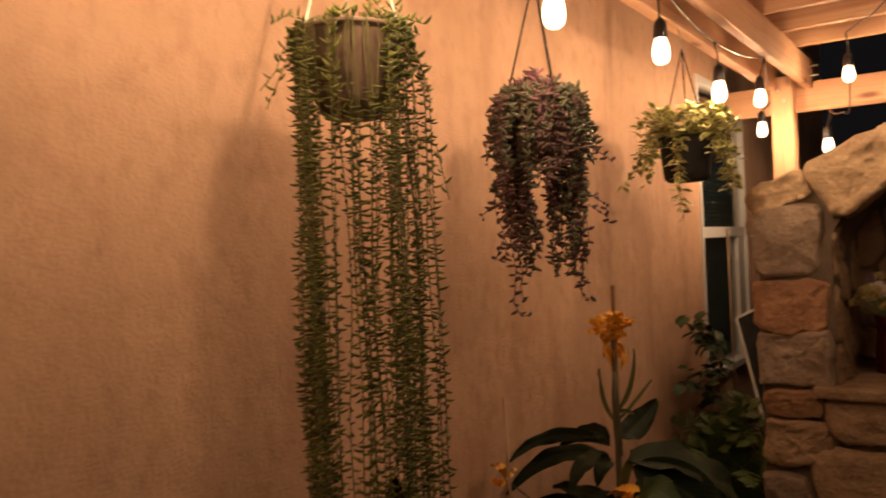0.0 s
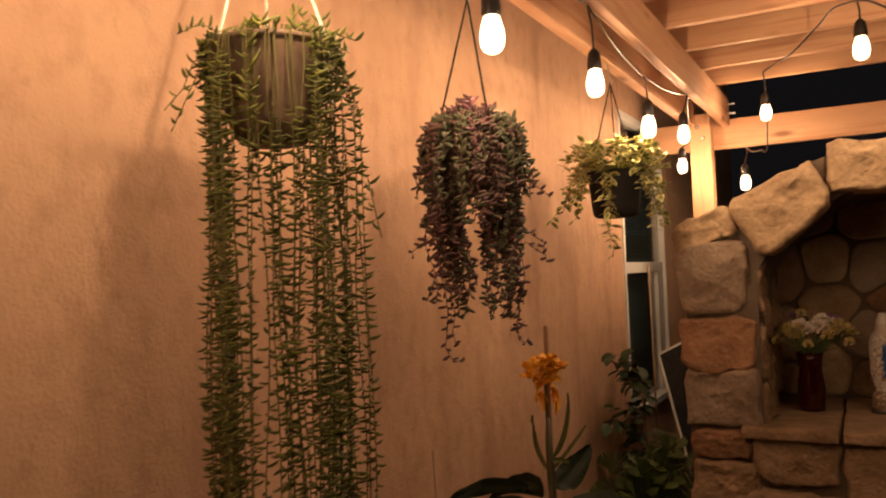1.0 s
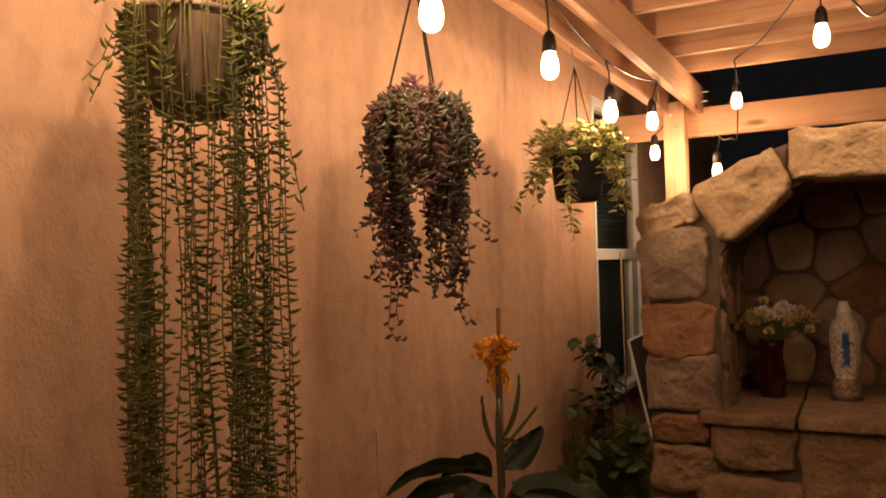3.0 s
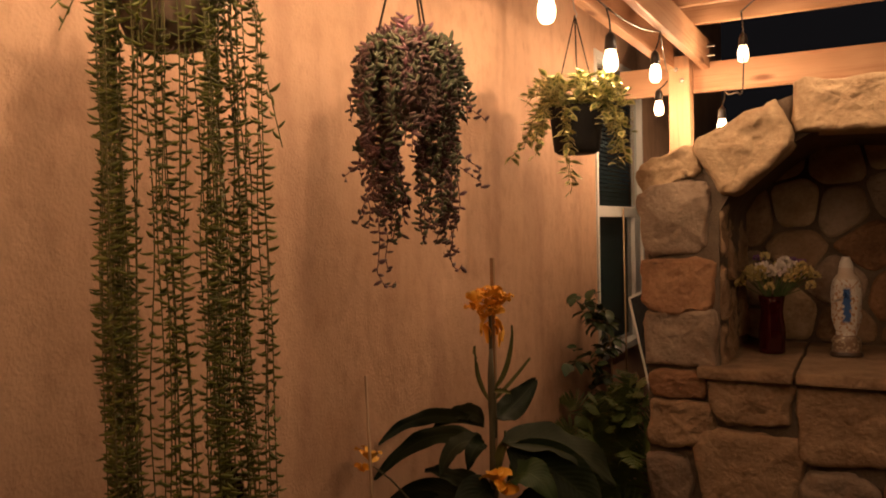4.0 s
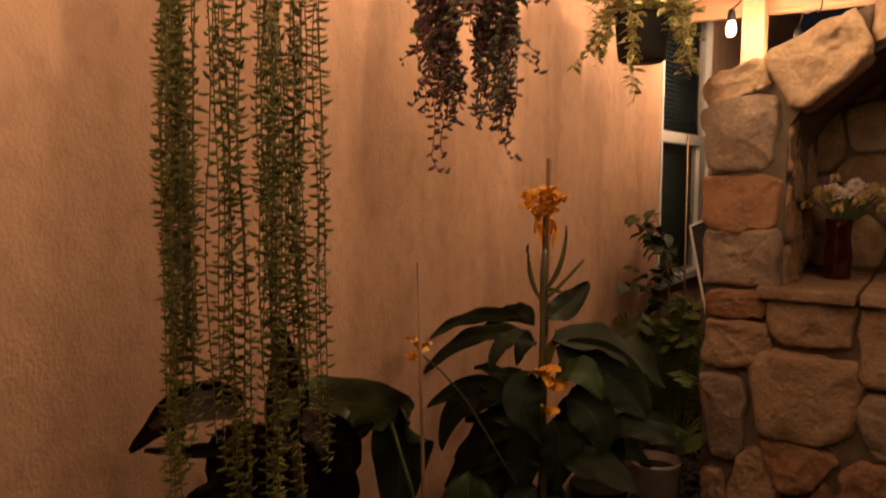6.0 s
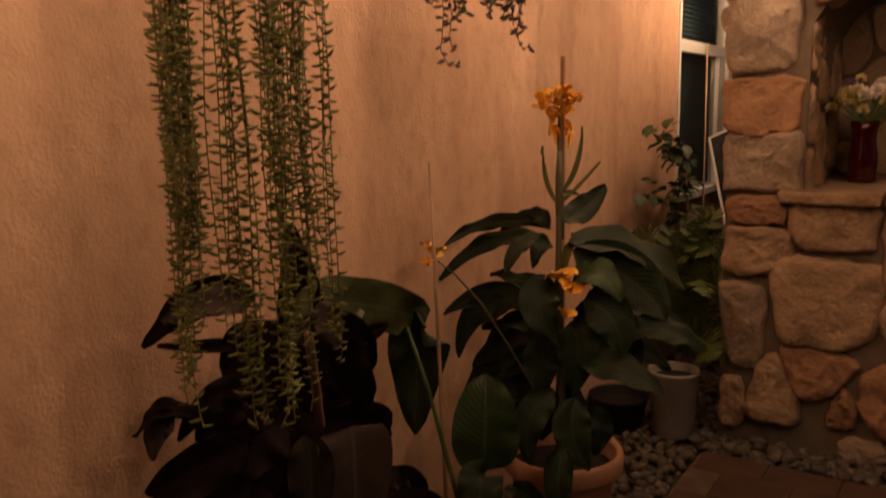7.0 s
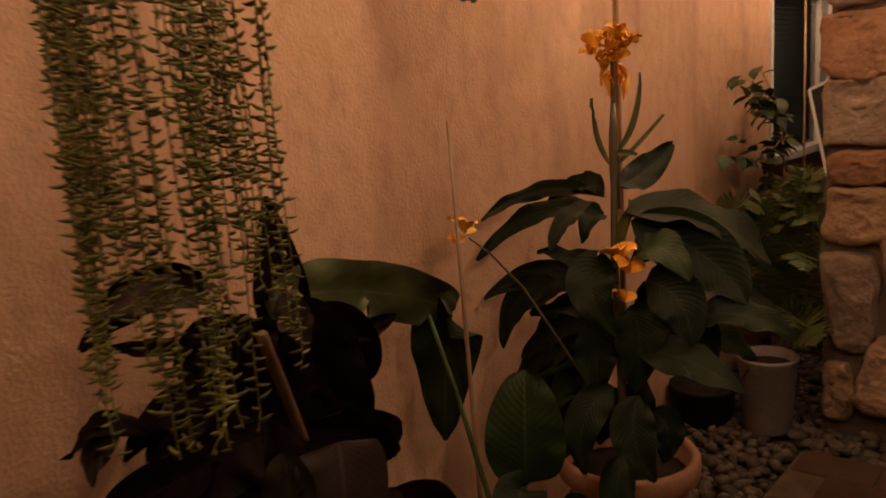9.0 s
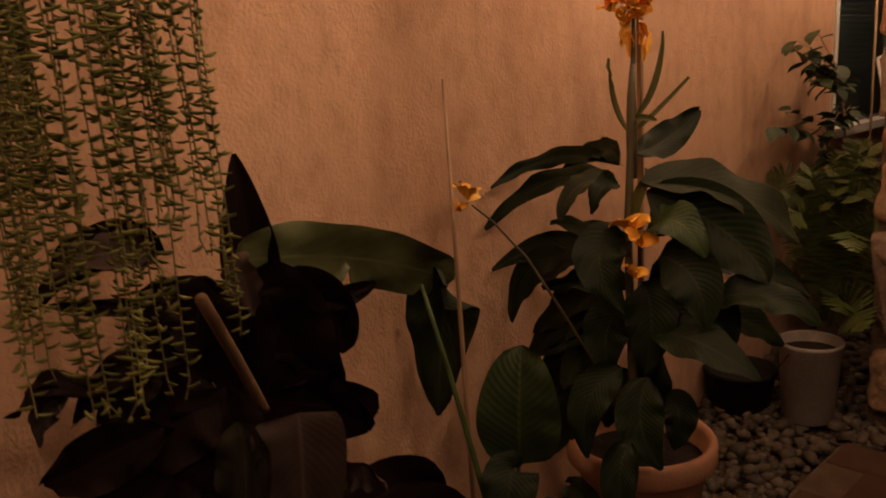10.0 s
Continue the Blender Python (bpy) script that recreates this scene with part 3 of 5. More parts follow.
def petal_paint(name, low, high):
    return surface(name, low, high, 25.0, 120.0, 0.6, 0.05, vary=0.3, island=True, sub=0.0)


WHITE_PETAL = petal_paint("white_petal", (0.55, 0.46, 0.38), (0.82, 0.74, 0.66))
YELLOW_PETAL = petal_paint("yellow_petal", (0.35, 0.26, 0.08), (0.62, 0.50, 0.22))
MAUVE_PETAL = petal_paint("mauve_petal", (0.10, 0.04, 0.12), (0.28, 0.13, 0.30))
PINK_PETAL = petal_paint("pink_petal", (0.5, 0.36, 0.36), (0.78, 0.66, 0.64))
STEM_GREEN = surface("stem_green", (0.03, 0.06, 0.018), (0.10, 0.15, 0.045), 20, 90, 0.55, 0.1)
rb = random.Random(4)
BLOOMS = {"white": (WHITE_PETAL, 0.033, "white chrysanthemum bloom"), "pink": (PINK_PETAL, 0.028, "pale pink bloom"), "yellow": (YELLOW_PETAL, 0.024, "small yellow bloom"), "mauve": (MAUVE_PETAL, 0.018, "dark mauve sprig")}
for i in range(54):
    a, rr = rb.uniform(0, 6.28), 0.150 * math.sqrt(rb.random())
    x, y = vx + 0.02 + rr * math.cos(a), vy + rr * math.sin(a) * 0.8
    z = SHELF_Z + 0.318 + 0.062 * (1 - (rr / 0.150) ** 2) + rb.uniform(-0.045, 0.02)
    kind = "mauve" if z > SHELF_Z + 0.358 and rr > 0.05 else ("yellow" if rr > 0.092 or i % 5 == 0 else ("pink" if rr > 0.074 else "white"))
    mt, r, text = BLOOMS[kind]
    stem = part("flower_stem", tube([(vx + 0.15 * (x - vx), vy + 0.15 * (y - vy), SHELF_Z + 0.08), (vx + 0.30 * (x - vx), vy + 0.30 * (y - vy), SHELF_Z + 0.235), (x, y, z)], 0.0018, 4), STEM_GREEN, vase, smooth=True)
    part("bloom", array_mesh("bloom", *petal_ball(x, y, z, r, 26, r * 0.26, i), mt), mt, stem, text)



def statue_paint():
    """Glazed white with a blue sash band, gilt flecks on the robe and a brown foot, banded by height and side."""
    m, n, l, b = material("statue_glaze")
    co = n.new("ShaderNodeTexCoord")
    sep = n.new("ShaderNodeSeparateXYZ")
    l.new(co.outputs["Object"], sep.inputs[0])
    nz = n.new("ShaderNodeTexNoise")
    nz.inputs["Scale"].default_value, nz.inputs["Detail"].default_value = 85, 4
    l.new(co.outputs["Object"], nz.inputs[0])

    def band(v, a, c, soft=0.004):
        lo = n.new("ShaderNodeMapRange")
        lo.inputs[1].default_value, lo.inputs[2].default_value = a, a + soft
        hi = n.new("ShaderNodeMapRange")
        hi.inputs[1].default_value, hi.inputs[2].default_value = c, c + soft
        l.new(v, lo.inputs[0])
        l.new(v, hi.inputs[0])
        d = n.new("ShaderNodeMath")
        d.operation = "SUBTRACT"
        l.new(lo.outputs[0], d.inputs[0])
        l.new(hi.outputs[0], d.inputs[1])
        return d.outputs[0]

    def times(p, q):
        d = n.new("ShaderNodeMath")
        d.operation = "MULTIPLY"
        l.new(p, d.inputs[0])
        l.new(q, d.inputs[1])
        return d.outputs[0]

    def over(below, fac, colour):
        mx = n.new("ShaderNodeMix")
        mx.data_type = "RGBA"
        l.new(fac, mx.inputs[0])
        if isinstance(below, tuple):
            mx.inputs[6].default_value = (*below, 1)
        else:
            l.new(below, mx.inputs[6])
        mx.inputs[7].default_value = (*colour, 1)
        return mx.outputs[2]

    fleck = band(nz.outputs[0], 0.545, 1.0, 0.03)
    c = over((0.47, 0.43, 0.38), times(fleck, band(sep.outputs["Z"], 0.05, 0.30)), (0.30, 0.16, 0.08))
    bent = n.new("ShaderNodeMath")
    bent.operation = "MULTIPLY_ADD"
    l.new(nz.outputs[0], bent.inputs[0])
    bent.inputs[1].default_value = 0.030
    l.new(sep.outputs["X"], bent.inputs[2])
    sash = times(band(bent.outputs[0], 0.004, 0.030), times(band(sep.outputs["Z"], 0.130, 0.262, 0.012), band(sep.outputs["Y"], -0.2, -0.012)))
    c = over(c, sash, (0.020, 0.075, 0.23))
    c = over(c, band(sep.outputs["Z"], 0.30, 0.345), (0.40, 0.33, 0.26))
    c = over(c, band(sep.outputs["Z"], -0.1, 0.02), (0.045, 0.028, 0.018))
    c = over(c, band(sep.outputs["Z"], 0.016, 0.082), (0.16, 0.10, 0.062))
    c = over(c, times(fleck, band(sep.outputs["Z"], 0.020, 0.076)), (0.34, 0.27, 0.19))
    l.new(c, b.inputs["Base Color"])
    b.inputs["Roughness"].default_value = 0.4
    return m


sx, sy = 1.170, 5.46
pr = [(0.0, 0.0), (0.068, 0.0), (0.069, 0.006), (0.066, 0.017), (0.057, 0.019), (0.061, 0.032), (0.058, 0.046), (0.060, 0.060), (0.052, 0.074), (0.042, 0.082), (0.042, 0.098), (0.048, 0.115), (0.055, 0.135), (0.060, 0.155), (0.059, 0.20), (0.061, 0.245), (0.059, 0.278),
      (0.053, 0.300), (0.043, 0.314), (0.033, 0.323), (0.031, 0.338), (0.030, 0.352), (0.026, 0.366), (0.022, 0.374), (0.018, 0.382), (0.010, 0.387), (0.0, 0.388)]
g = lathe(pr, (0, 0, 0), 40)
for v in g.verts:
    v.co.x *= 0.87
    v.co.y *= 0.68
    if 0.019 < v.co.z < 0.08:
        q = v.co * 90
        v.co.x *= 1 + 0.10 * noise.noise(q)
        v.co.y *= 1 + 0.10 * noise.noise(q + Vector((5, 2, 8)))
    if v.co.z > 0.375:
        v.co.z += 0.007 * max(0.0, math.sin(8 * math.atan2(v.co.y, v.co.x))) * min(1.0, v.co.xy.length / 0.015)
    if 0.326 < v.co.z < 0.372 and v.co.y < 0:
        v.co.y *= 0.72
    if 0.09 < v.co.z < 0.30:
        a = math.atan2(v.co.y, v.co.x)
        front = max(0.0, -math.sin(a))
        f = 1 + 0.06 * math.sin(11 * a + 14 * v.co.z) - 0.25 * front ** 3 * math.sin(math.pi * (v.co.z - 0.09) / 0.21)
        v.co.x *= f
        v.co.y *= f
for sg in (-1, 1):
    tube([(sg * 0.040, -0.006, 0.255), (sg * 0.034, -0.026, 0.222), (sg * 0.012, -0.040, 0.238), (0.0, -0.042, 0.262)], [0.013, 0.011, 0.009, 0.006], 8, True, g)
st = new("religious_statue", mesh_of("religious_statue", g, statue_paint(), True))
st.location = (sx, sy, SHELF_Z)
tagged(st, "small white glazed figure with blue sash on a stone shelf", "statue")

# ---- pavers and gravel ----
bed = boxed((0.0, -2.0, -0.058), (PAVE_X, 9.6, -0.022))
box(bed, (PAVE_X, PAVE_Y, -0.058), (4.0, 5.2, -0.022))
structure("gravel_bed", bed, EARTH, "dark soil under the pebble strip", "ground")
patio = structure("patio", boxed((PAVE_X + 0.01, -2.0, -0.056), (4.0, PAVE_Y - 0.005, -0.007)), MORTAR, "sand-jointed brown paver patio", "pavement")


def paver_mesh(w, d):
    g = boxed((-w / 2, -d / 2, -0.035), (w / 2, d / 2, 0.0), 0.0)
    top = [e for e in g.edges if all(v.co.z > -0.001 for v in e.verts)]
    bmesh.ops.bevel(g, geom=top, offset=0.005, segments=1, affect="EDGES")
    return mesh_of("paver", g, PAVER)


border, field = paver_mesh(0.235, 0.152), paver_mesh(0.235, 0.192)
rp = random.Random(2)
rest_v, rest_f = [], []
for row in range(36):
    y = PAVE_Y - 0.08 if row == 0 else PAVE_Y - 0.16 - 0.098 - (row - 1) * 0.196
    if y < -1.9:
        break
    for col in range(15):
        x = PAVE_X + 0.02 + 0.118 + col * 0.240 + (0.105 if row % 2 else 0.0) - (0.0 if row else 0.0)
        dz = rp.uniform(-0.002, 0.002)
        if y > 2.9 and x < 2.4:
            o = new("paver", border if row == 0 else field)
            o.parent, o.location = patio, (x, y, dz)
            o.rotation_euler = (rp.uniform(-0.006, 0.006), rp.uniform(-0.006, 0.006), rp.uniform(-0.006, 0.006))
        elif x < 3.9:
            w, d, o = 0.1175, 0.096, len(rest_v)
            rest_v += [(x - w, y - d, dz), (x + w, y - d, dz), (x + w, y + d, dz), (x - w, y + d, dz), (x - w, y - d, -0.03), (x + w, y - d, -0.03), (x + w, y + d, -0.03), (x - w, y + d, -0.03)]
            rest_f += [(o, o + 1, o + 2, o + 3), (o, o + 4, o + 5, o + 1), (o + 1, o + 5, o + 6, o + 2), (o + 2, o + 6, o + 7, o + 3), (o + 3, o + 7, o + 4, o)]
part("paver_field", array_mesh("paver_field", rest_v, rest_f, PAVER, False), PAVER, patio, kind="stuff")

g = bmesh.new()
bmesh.ops.create_icosphere(g, subdivisions=1, radius=1.0)
ico_v = np.array([v.co[:] for v in g.verts])
ico_f = np.array([[v.index for v in f.verts] for f in g.faces])
g.free()
rg = np.random.RandomState(5)
V, F = [], []
for i in range(3000):
    if i < 2400:
        x, y = rg.uniform(0.01, PAVE_X - 0.005), rg.uniform(2.3, 6.2)
    else:
        x, y = rg.uniform(PAVE_X, 2.2), rg.uniform(PAVE_Y + 0.01, FACE)
    s = rg.uniform(0.012, 0.028)
    sc = np.array([s * rg.uniform(0.9, 1.4), s * rg.uniform(0.8, 1.2), s * rg.uniform(0.5, 0.8)])
    v = ico_v * (1 + 0.14 * rg.randn(len(ico_v), 1)) * sc
    rot = np.array(Euler((rg.uniform(-0.4, 0.4), rg.uniform(-0.4, 0.4), rg.uniform(0, 6.28))).to_matrix())
    v = v @ rot.T + np.array([x, y, -0.022 + sc[2] * rg.uniform(0.6, 1.9)])
    F.append(ico_f + len(V) * len(ico_v))
    V.append(v)
peb = new("river_pebbles", array_mesh("river_pebbles", np.concatenate(V), np.concatenate(F), PEBBLE))
tagged(peb, "grey and tan river pebbles in a strip along the wall", "gravel", kind="stuff")

# ---- leaves and stems ----

def leaf_paint(name, low, high, rib, rough=0.52, sheen=0.3, veins=95.0, bump=0.12):
    """A broad leaf: a pale midrib, slanting veins and mottled green, laid out along the blade."""
    m, n, l, b = material(name)
    co = n.new("ShaderNodeTexCoord")
    sep = n.new("ShaderNodeSeparateXYZ")
    l.new(co.outputs["UV"], sep.inputs[0])
    nz = n.new("ShaderNodeTexNoise")
    nz.inputs["Scale"].default_value, nz.inputs["Detail"].default_value = 14, 6
    l.new(co.outputs["Object"], nz.inputs[0])

    def calc(op, a, c=None, d=None):
        k = n.new("ShaderNodeMath")
        k.operation = op
        for i, v in enumerate((a, c, d)):
            if v is None:
                continue
            if isinstance(v, (int, float)):
                k.inputs[i].default_value = v
            else:
                l.new(v, k.inputs[i])
        return k.outputs[0]

    side = calc("ABSOLUTE", calc("SUBTRACT", sep.outputs["X"], 0.5))
    vein = calc("SINE", calc("MULTIPLY", calc("SUBTRACT", sep.outputs["Y"], calc("MULTIPLY", side, 0.55)), veins))
    fac = calc("MULTIPLY_ADD", vein, 0.04, nz.outputs[0])
    r = n.new("ShaderNodeMapRange")
    r.inputs[1].default_value, r.inputs[2].default_value = 0.3, 0.75
    l.new(fac, r.inputs[0])
    mx = n.new("ShaderNodeMix")
    mx.data_type = "RGBA"
    mx.inputs[6].default_value, mx.inputs[7].default_value = (*low, 1), (*high, 1)
    l.new(r.outputs[0], mx.inputs[0])
    on_rib = calc("LESS_THAN", side, 0.022)
    mr = n.new("ShaderNodeMix")
    mr.data_type = "RGBA"
    l.new(on_rib, mr.inputs[0])
    l.new(mx.outputs[2], mr.inputs[6])
    mr.inputs[7].default_value = (*rib, 1)
    l.new(mr.outputs[2], b.inputs["Base Color"])
    b.inputs["Roughness"].default_value, b.inputs["Specular IOR Level"].default_value = rough, sheen
    bp = n.new("ShaderNodeBump")
    bp.inputs["Strength"].default_value, bp.inputs["Distance"].default_value = bump, 0.003
    l.new(vein, bp.inputs["Height"])
    l.new(bp.outputs[0], b.inputs["Normal"])
    return m


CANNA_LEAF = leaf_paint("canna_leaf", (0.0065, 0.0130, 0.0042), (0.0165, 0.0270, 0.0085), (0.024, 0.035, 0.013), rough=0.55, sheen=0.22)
# Paler and greyer than CANNA_LEAF, on two of the canna's leaves.
GREYER_LEAF = leaf_paint("greyer_leaf", (0.022, 0.029, 0.015), (0.044, 0.052, 0.029), (0.058, 0.064, 0.038), rough=0.6, sheen=0.2, bump=0.06)
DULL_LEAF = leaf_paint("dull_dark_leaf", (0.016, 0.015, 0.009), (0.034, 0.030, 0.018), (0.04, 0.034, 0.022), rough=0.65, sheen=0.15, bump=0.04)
GREEN_LEAF = leaf_paint("banana_leaf", (0.062, 0.076, 0.030), (0.120, 0.140, 0.060), (0.125, 0.145, 0.064), veins=60.0, bump=0.03)
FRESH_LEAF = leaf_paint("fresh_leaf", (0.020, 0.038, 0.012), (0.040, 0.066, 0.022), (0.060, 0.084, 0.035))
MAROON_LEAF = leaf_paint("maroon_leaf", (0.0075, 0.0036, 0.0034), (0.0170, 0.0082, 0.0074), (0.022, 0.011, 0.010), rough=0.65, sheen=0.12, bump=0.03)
PURPLE_BACK = leaf_paint("dull_purple_leaf", (0.048, 0.034, 0.030), (0.080, 0.058, 0.050), (0.085, 0.06, 0.05), rough=0.6, sheen=0.2, bump=0.05)
BRACT = leaf_paint("bract_green", (0.075, 0.085, 0.025), (0.16, 0.15, 0.05), (0.18, 0.17, 0.06))
SHRUB_LEAF = leaf_paint("shrub_leaf", (0.018, 0.035, 0.012), (0.050, 0.085, 0.028), (0.07, 0.10, 0.04), veins=40)
VINE_LEAF = surface("vine_leaf", (0.022, 0.034, 0.006), (0.235, 0.250, 0.048), 10.0, 120.0, 0.42, 0.0, vary=0.7, island=True)
VINE_STEM = surface("vine_stem", (0.10, 0.105, 0.035), (0.24, 0.22, 0.09), 20.0, 120.0, 0.55, 0.0)
RUBY_LEAF = surface("ruby_leaf", (0.070, 0.066, 0.040), (0.165, 0.066, 0.082), 6.0, 80.0, 0.38, 0.0, vary=1.2, island=True)
RUBY_GREEN = surface("dull_green_leaf", (0.045, 0.055, 0.028), (0.115, 0.118, 0.066), 6.0, 80.0, 0.38, 0.0, vary=0.8, island=True)
RUBY_PINK = surface("pink_tinged_leaf", (0.075, 0.035, 0.040), (0.240, 0.085, 0.115), 6.0, 80.0, 0.38, 0.0, vary=0.8, island=True)
RUBY_STEM = surface("ruby_stem", (0.07, 0.03, 0.035), (0.14, 0.06, 0.06), 20.0, 120.0, 0.5, 0.0)
CREAM_LEAF = [surface("leaf_heart", (0.110, 0.155, 0.040), (0.240, 0.270, 0.085), 30.0, 160.0, 0.45, 0.0, vary=0.4, island=True),
              surface("leaf_margin", (0.480, 0.450, 0.180), (0.780, 0.720, 0.360), 30.0, 160.0, 0.45, 0.0, vary=0.3, island=True)]
FERN_LEAF = surface("fern_leaf", (0.034, 0.058, 0.013), (0.100, 0.135, 0.034), 9.0, 90.0, 0.5, 0.0, vary=0.4, island=True)
CANNA_STEM = surface("canna_stem", (0.050, 0.046, 0.022), (0.125, 0.105, 0.055), 12.0, 90.0, 0.5, 0.1, stretch=(1, 1, 0.2))
ORANGE = surface("orange_petal", (0.95, 0.39, 0.025), (1.0, 0.66, 0.11), 18.0, 90.0, 0.5, 0.05, vary=0.3)
TERRACOTTA = surface("terracotta", (0.40, 0.20, 0.115), (0.56, 0.32, 0.20), 7.0, 120.0, 0.8, 0.15)
WHITE_PLASTIC = surface("white_plastic", (0.19, 0.168, 0.148), (0.36, 0.325, 0.29), 6.0, 90.0, 0.5, 0.06)
BAMBOO = surface("bamboo", (0.28, 0.175, 0.10), (0.46, 0.31, 0.19), 12.0, 80.0, 0.55, 0.1, stretch=(1, 1, 0.15))
TAN_STALK = surface("tan_stalk", (0.13, 0.075, 0.04), (0.26, 0.16, 0.09), 9.0, 70.0, 0.7, 0.2, stretch=(1, 1, 0.2))
DRY_STALK = surface("dry_stalk", (0.30, 0.19, 0.10), (0.48, 0.32, 0.19), 9.0, 70.0, 0.7, 0.2, stretch=(1, 1, 0.2))
SOIL = surface("potting_soil", (0.008, 0.0055, 0.004), (0.024, 0.016, 0.011), 30.0, 140.0, 0.95, 0.9)
MESH_SCREEN = surface("insect_screen", (0.022, 0.022, 0.022), (0.045, 0.044, 0.042), 40.0, 300.0, 0.7, 0.1)


def bezier(a, b, c, t):
    return a * (1 - t) ** 2 + b * 2 * t * (1 - t) + c * t * t


def blade(base, bend, tip, width, roll=0.0, fold=0.18, wave=0.0, seed=0, n=18, m=8, belly=0.75, point=0.8, neck=0.0, face=None, rag=0.0):
    """A broad leaf along a bent midrib: base, the point that bends it, tip. It folds along its midrib, and its edges wave."""
    base, bend, tip = Vector(base), Vector(bend), Vector(tip)
    bend = 2 * bend - (base + tip) / 2
    bm = bmesh.new()
    uv = bm.loops.layers.uv.new("leaf")
    rows, keys = [], {}
    for i in range(n + 1):
        t = i / n
        c = bezier(base, bend, tip, t)
        d = (bezier(base, bend, tip, min(1, t + 0.01)) - bezier(base, bend, tip, max(0, t - 0.01))).normalized()
        s = d.cross(Vector(face or (0, 0, 1)))
        if s.length < 0.05:
            s = d.cross(Vector((0.6, -0.8, 0)))
        s.normalize()
        s = Matrix.Rotation(radians(roll), 3, d) @ s
        u = s.cross(d)
        k = max(0.0, (t - neck) / (1 - neck))
        w = 0.5 * width * (math.sin(math.pi * k ** belly) ** point if 0 < k < 1 else 0.0) + 0.0035
        row = []
        for j in range(m + 1):
            f = 2 * j / m - 1
            rise = abs(f) * w * fold * 2 + wave * abs(f) ** 2 * noise.noise(Vector((t * 6 + seed, f * 1.3, seed * 0.7)))
            torn = 1 - abs(rag) * max(0.0, noise.noise(Vector((t * 14 + seed, 3.3, 0))) + 0.5 * noise.noise(Vector((t * 37, seed, 1)))) if f * rag > 0 else 1.0
            v = bm.verts.new(c + s * f * w * torn * math.cos(fold) + u * rise)
            keys[v] = (0.5 + f / 2, t)
            row.append(v)
        rows.append(row)
    for a, b in zip(rows, rows[1:]):
        for j in range(m):
            fc = bm.faces.new((a[j], a[j + 1], b[j + 1], b[j]))
            for lp in fc.loops:
                lp[uv].uv = keys[lp.vert]
    return bm


def spindle(curl=0.35, fat=0.16, sides=3):
    """A plump small leaf one unit long along x that curls upward."""
    V, F = [], []
    prof = ((0.0, 0.06), (0.22, fat * 0.85), (0.52, fat), (0.82, fat * 0.68))
    for t, r in prof:
        for k in range(sides):
            a = 2 * math.pi * k / sides + 0.5
            V.append((t, r * math.cos(a), curl * t * t + r * math.sin(a)))
    V.append((1.0, 0.0, curl * 1.08))
    for i in range(len(prof) - 1):
        for k in range(sides):
            F.append((i * sides + k, i * sides + (k + 1) % sides, (i + 1) * sides + (k + 1) % sides, (i + 1) * sides + k))
    e = (len(prof) - 1) * sides
    for k in range(sides):
        F.append((e + k, e + (k + 1) % sides, len(V) - 1))
    return np.array(V), F


def ovate():
    """A flat small leaf one unit long along x, cupped a little."""
    V = [(0, 0, 0)]
    for t, w in ((0.2, 0.22), (0.45, 0.31), (0.75, 0.22)):
        V += [(t, -w, 0.09), (t, 0, 0.03 * math.sin(3 * t)), (t, w, 0.09)]
    V.append((1, 0, -0.06))
    F = [(0, 2, 1), (0, 3, 2), (1, 2, 5, 4), (2, 3, 6, 5), (4, 5, 8, 7), (5, 6, 9, 8), (7, 8, 10), (8, 9, 10)]
    return np.array(V), F


def edged():
    """A pointed leaf one unit long along x with a heart and a margin, cupped a little; the margin's faces come after the heart's."""
    rim = [(0, 0), (0.16, 0.20), (0.40, 0.31), (0.70, 0.22), (1.0, 0.0), (0.70, -0.22), (0.40, -0.31), (0.16, -0.20)]
    V = [(x, y, 0.22 * abs(y) - 0.10 * x * x) for x, y in rim] + [(0.44 + (x - 0.44) * 0.60, y * 0.56, 0.11 * abs(y) - 0.06 * x * x) for x, y in rim]
    F = [(8, 9, 10, 11), (8, 11, 12), (8, 12, 13, 15), (13, 14, 15)] + [(i, (i + 1) % 8, 8 + (i + 1) % 8, 8 + i) for i in range(8)]
    return np.array(V), F


EDGED_FACES = [0] * 4 + [1] * 8


def place_leaves(template, spots):
    """Leaves at spots of (place, azimuth, climb, length, spin) as one set of vertices and faces."""
    tv, tf = template
    V, F = [], []
    for p, az, climb, size, spin in spots:
        r = np.array((Euler((0, 0, az)).to_matrix() @ Euler((0, -climb, 0)).to_matrix() @ Euler((spin, 0, 0)).to_matrix()))
        o = len(V) * len(tv)
        V.append((tv * size) @ r.T + np.array(p))
        F += [tuple(i + o for i in f) for f in tf]
    return (np.concatenate(V), F) if V else (np.zeros((0, 3)), [])


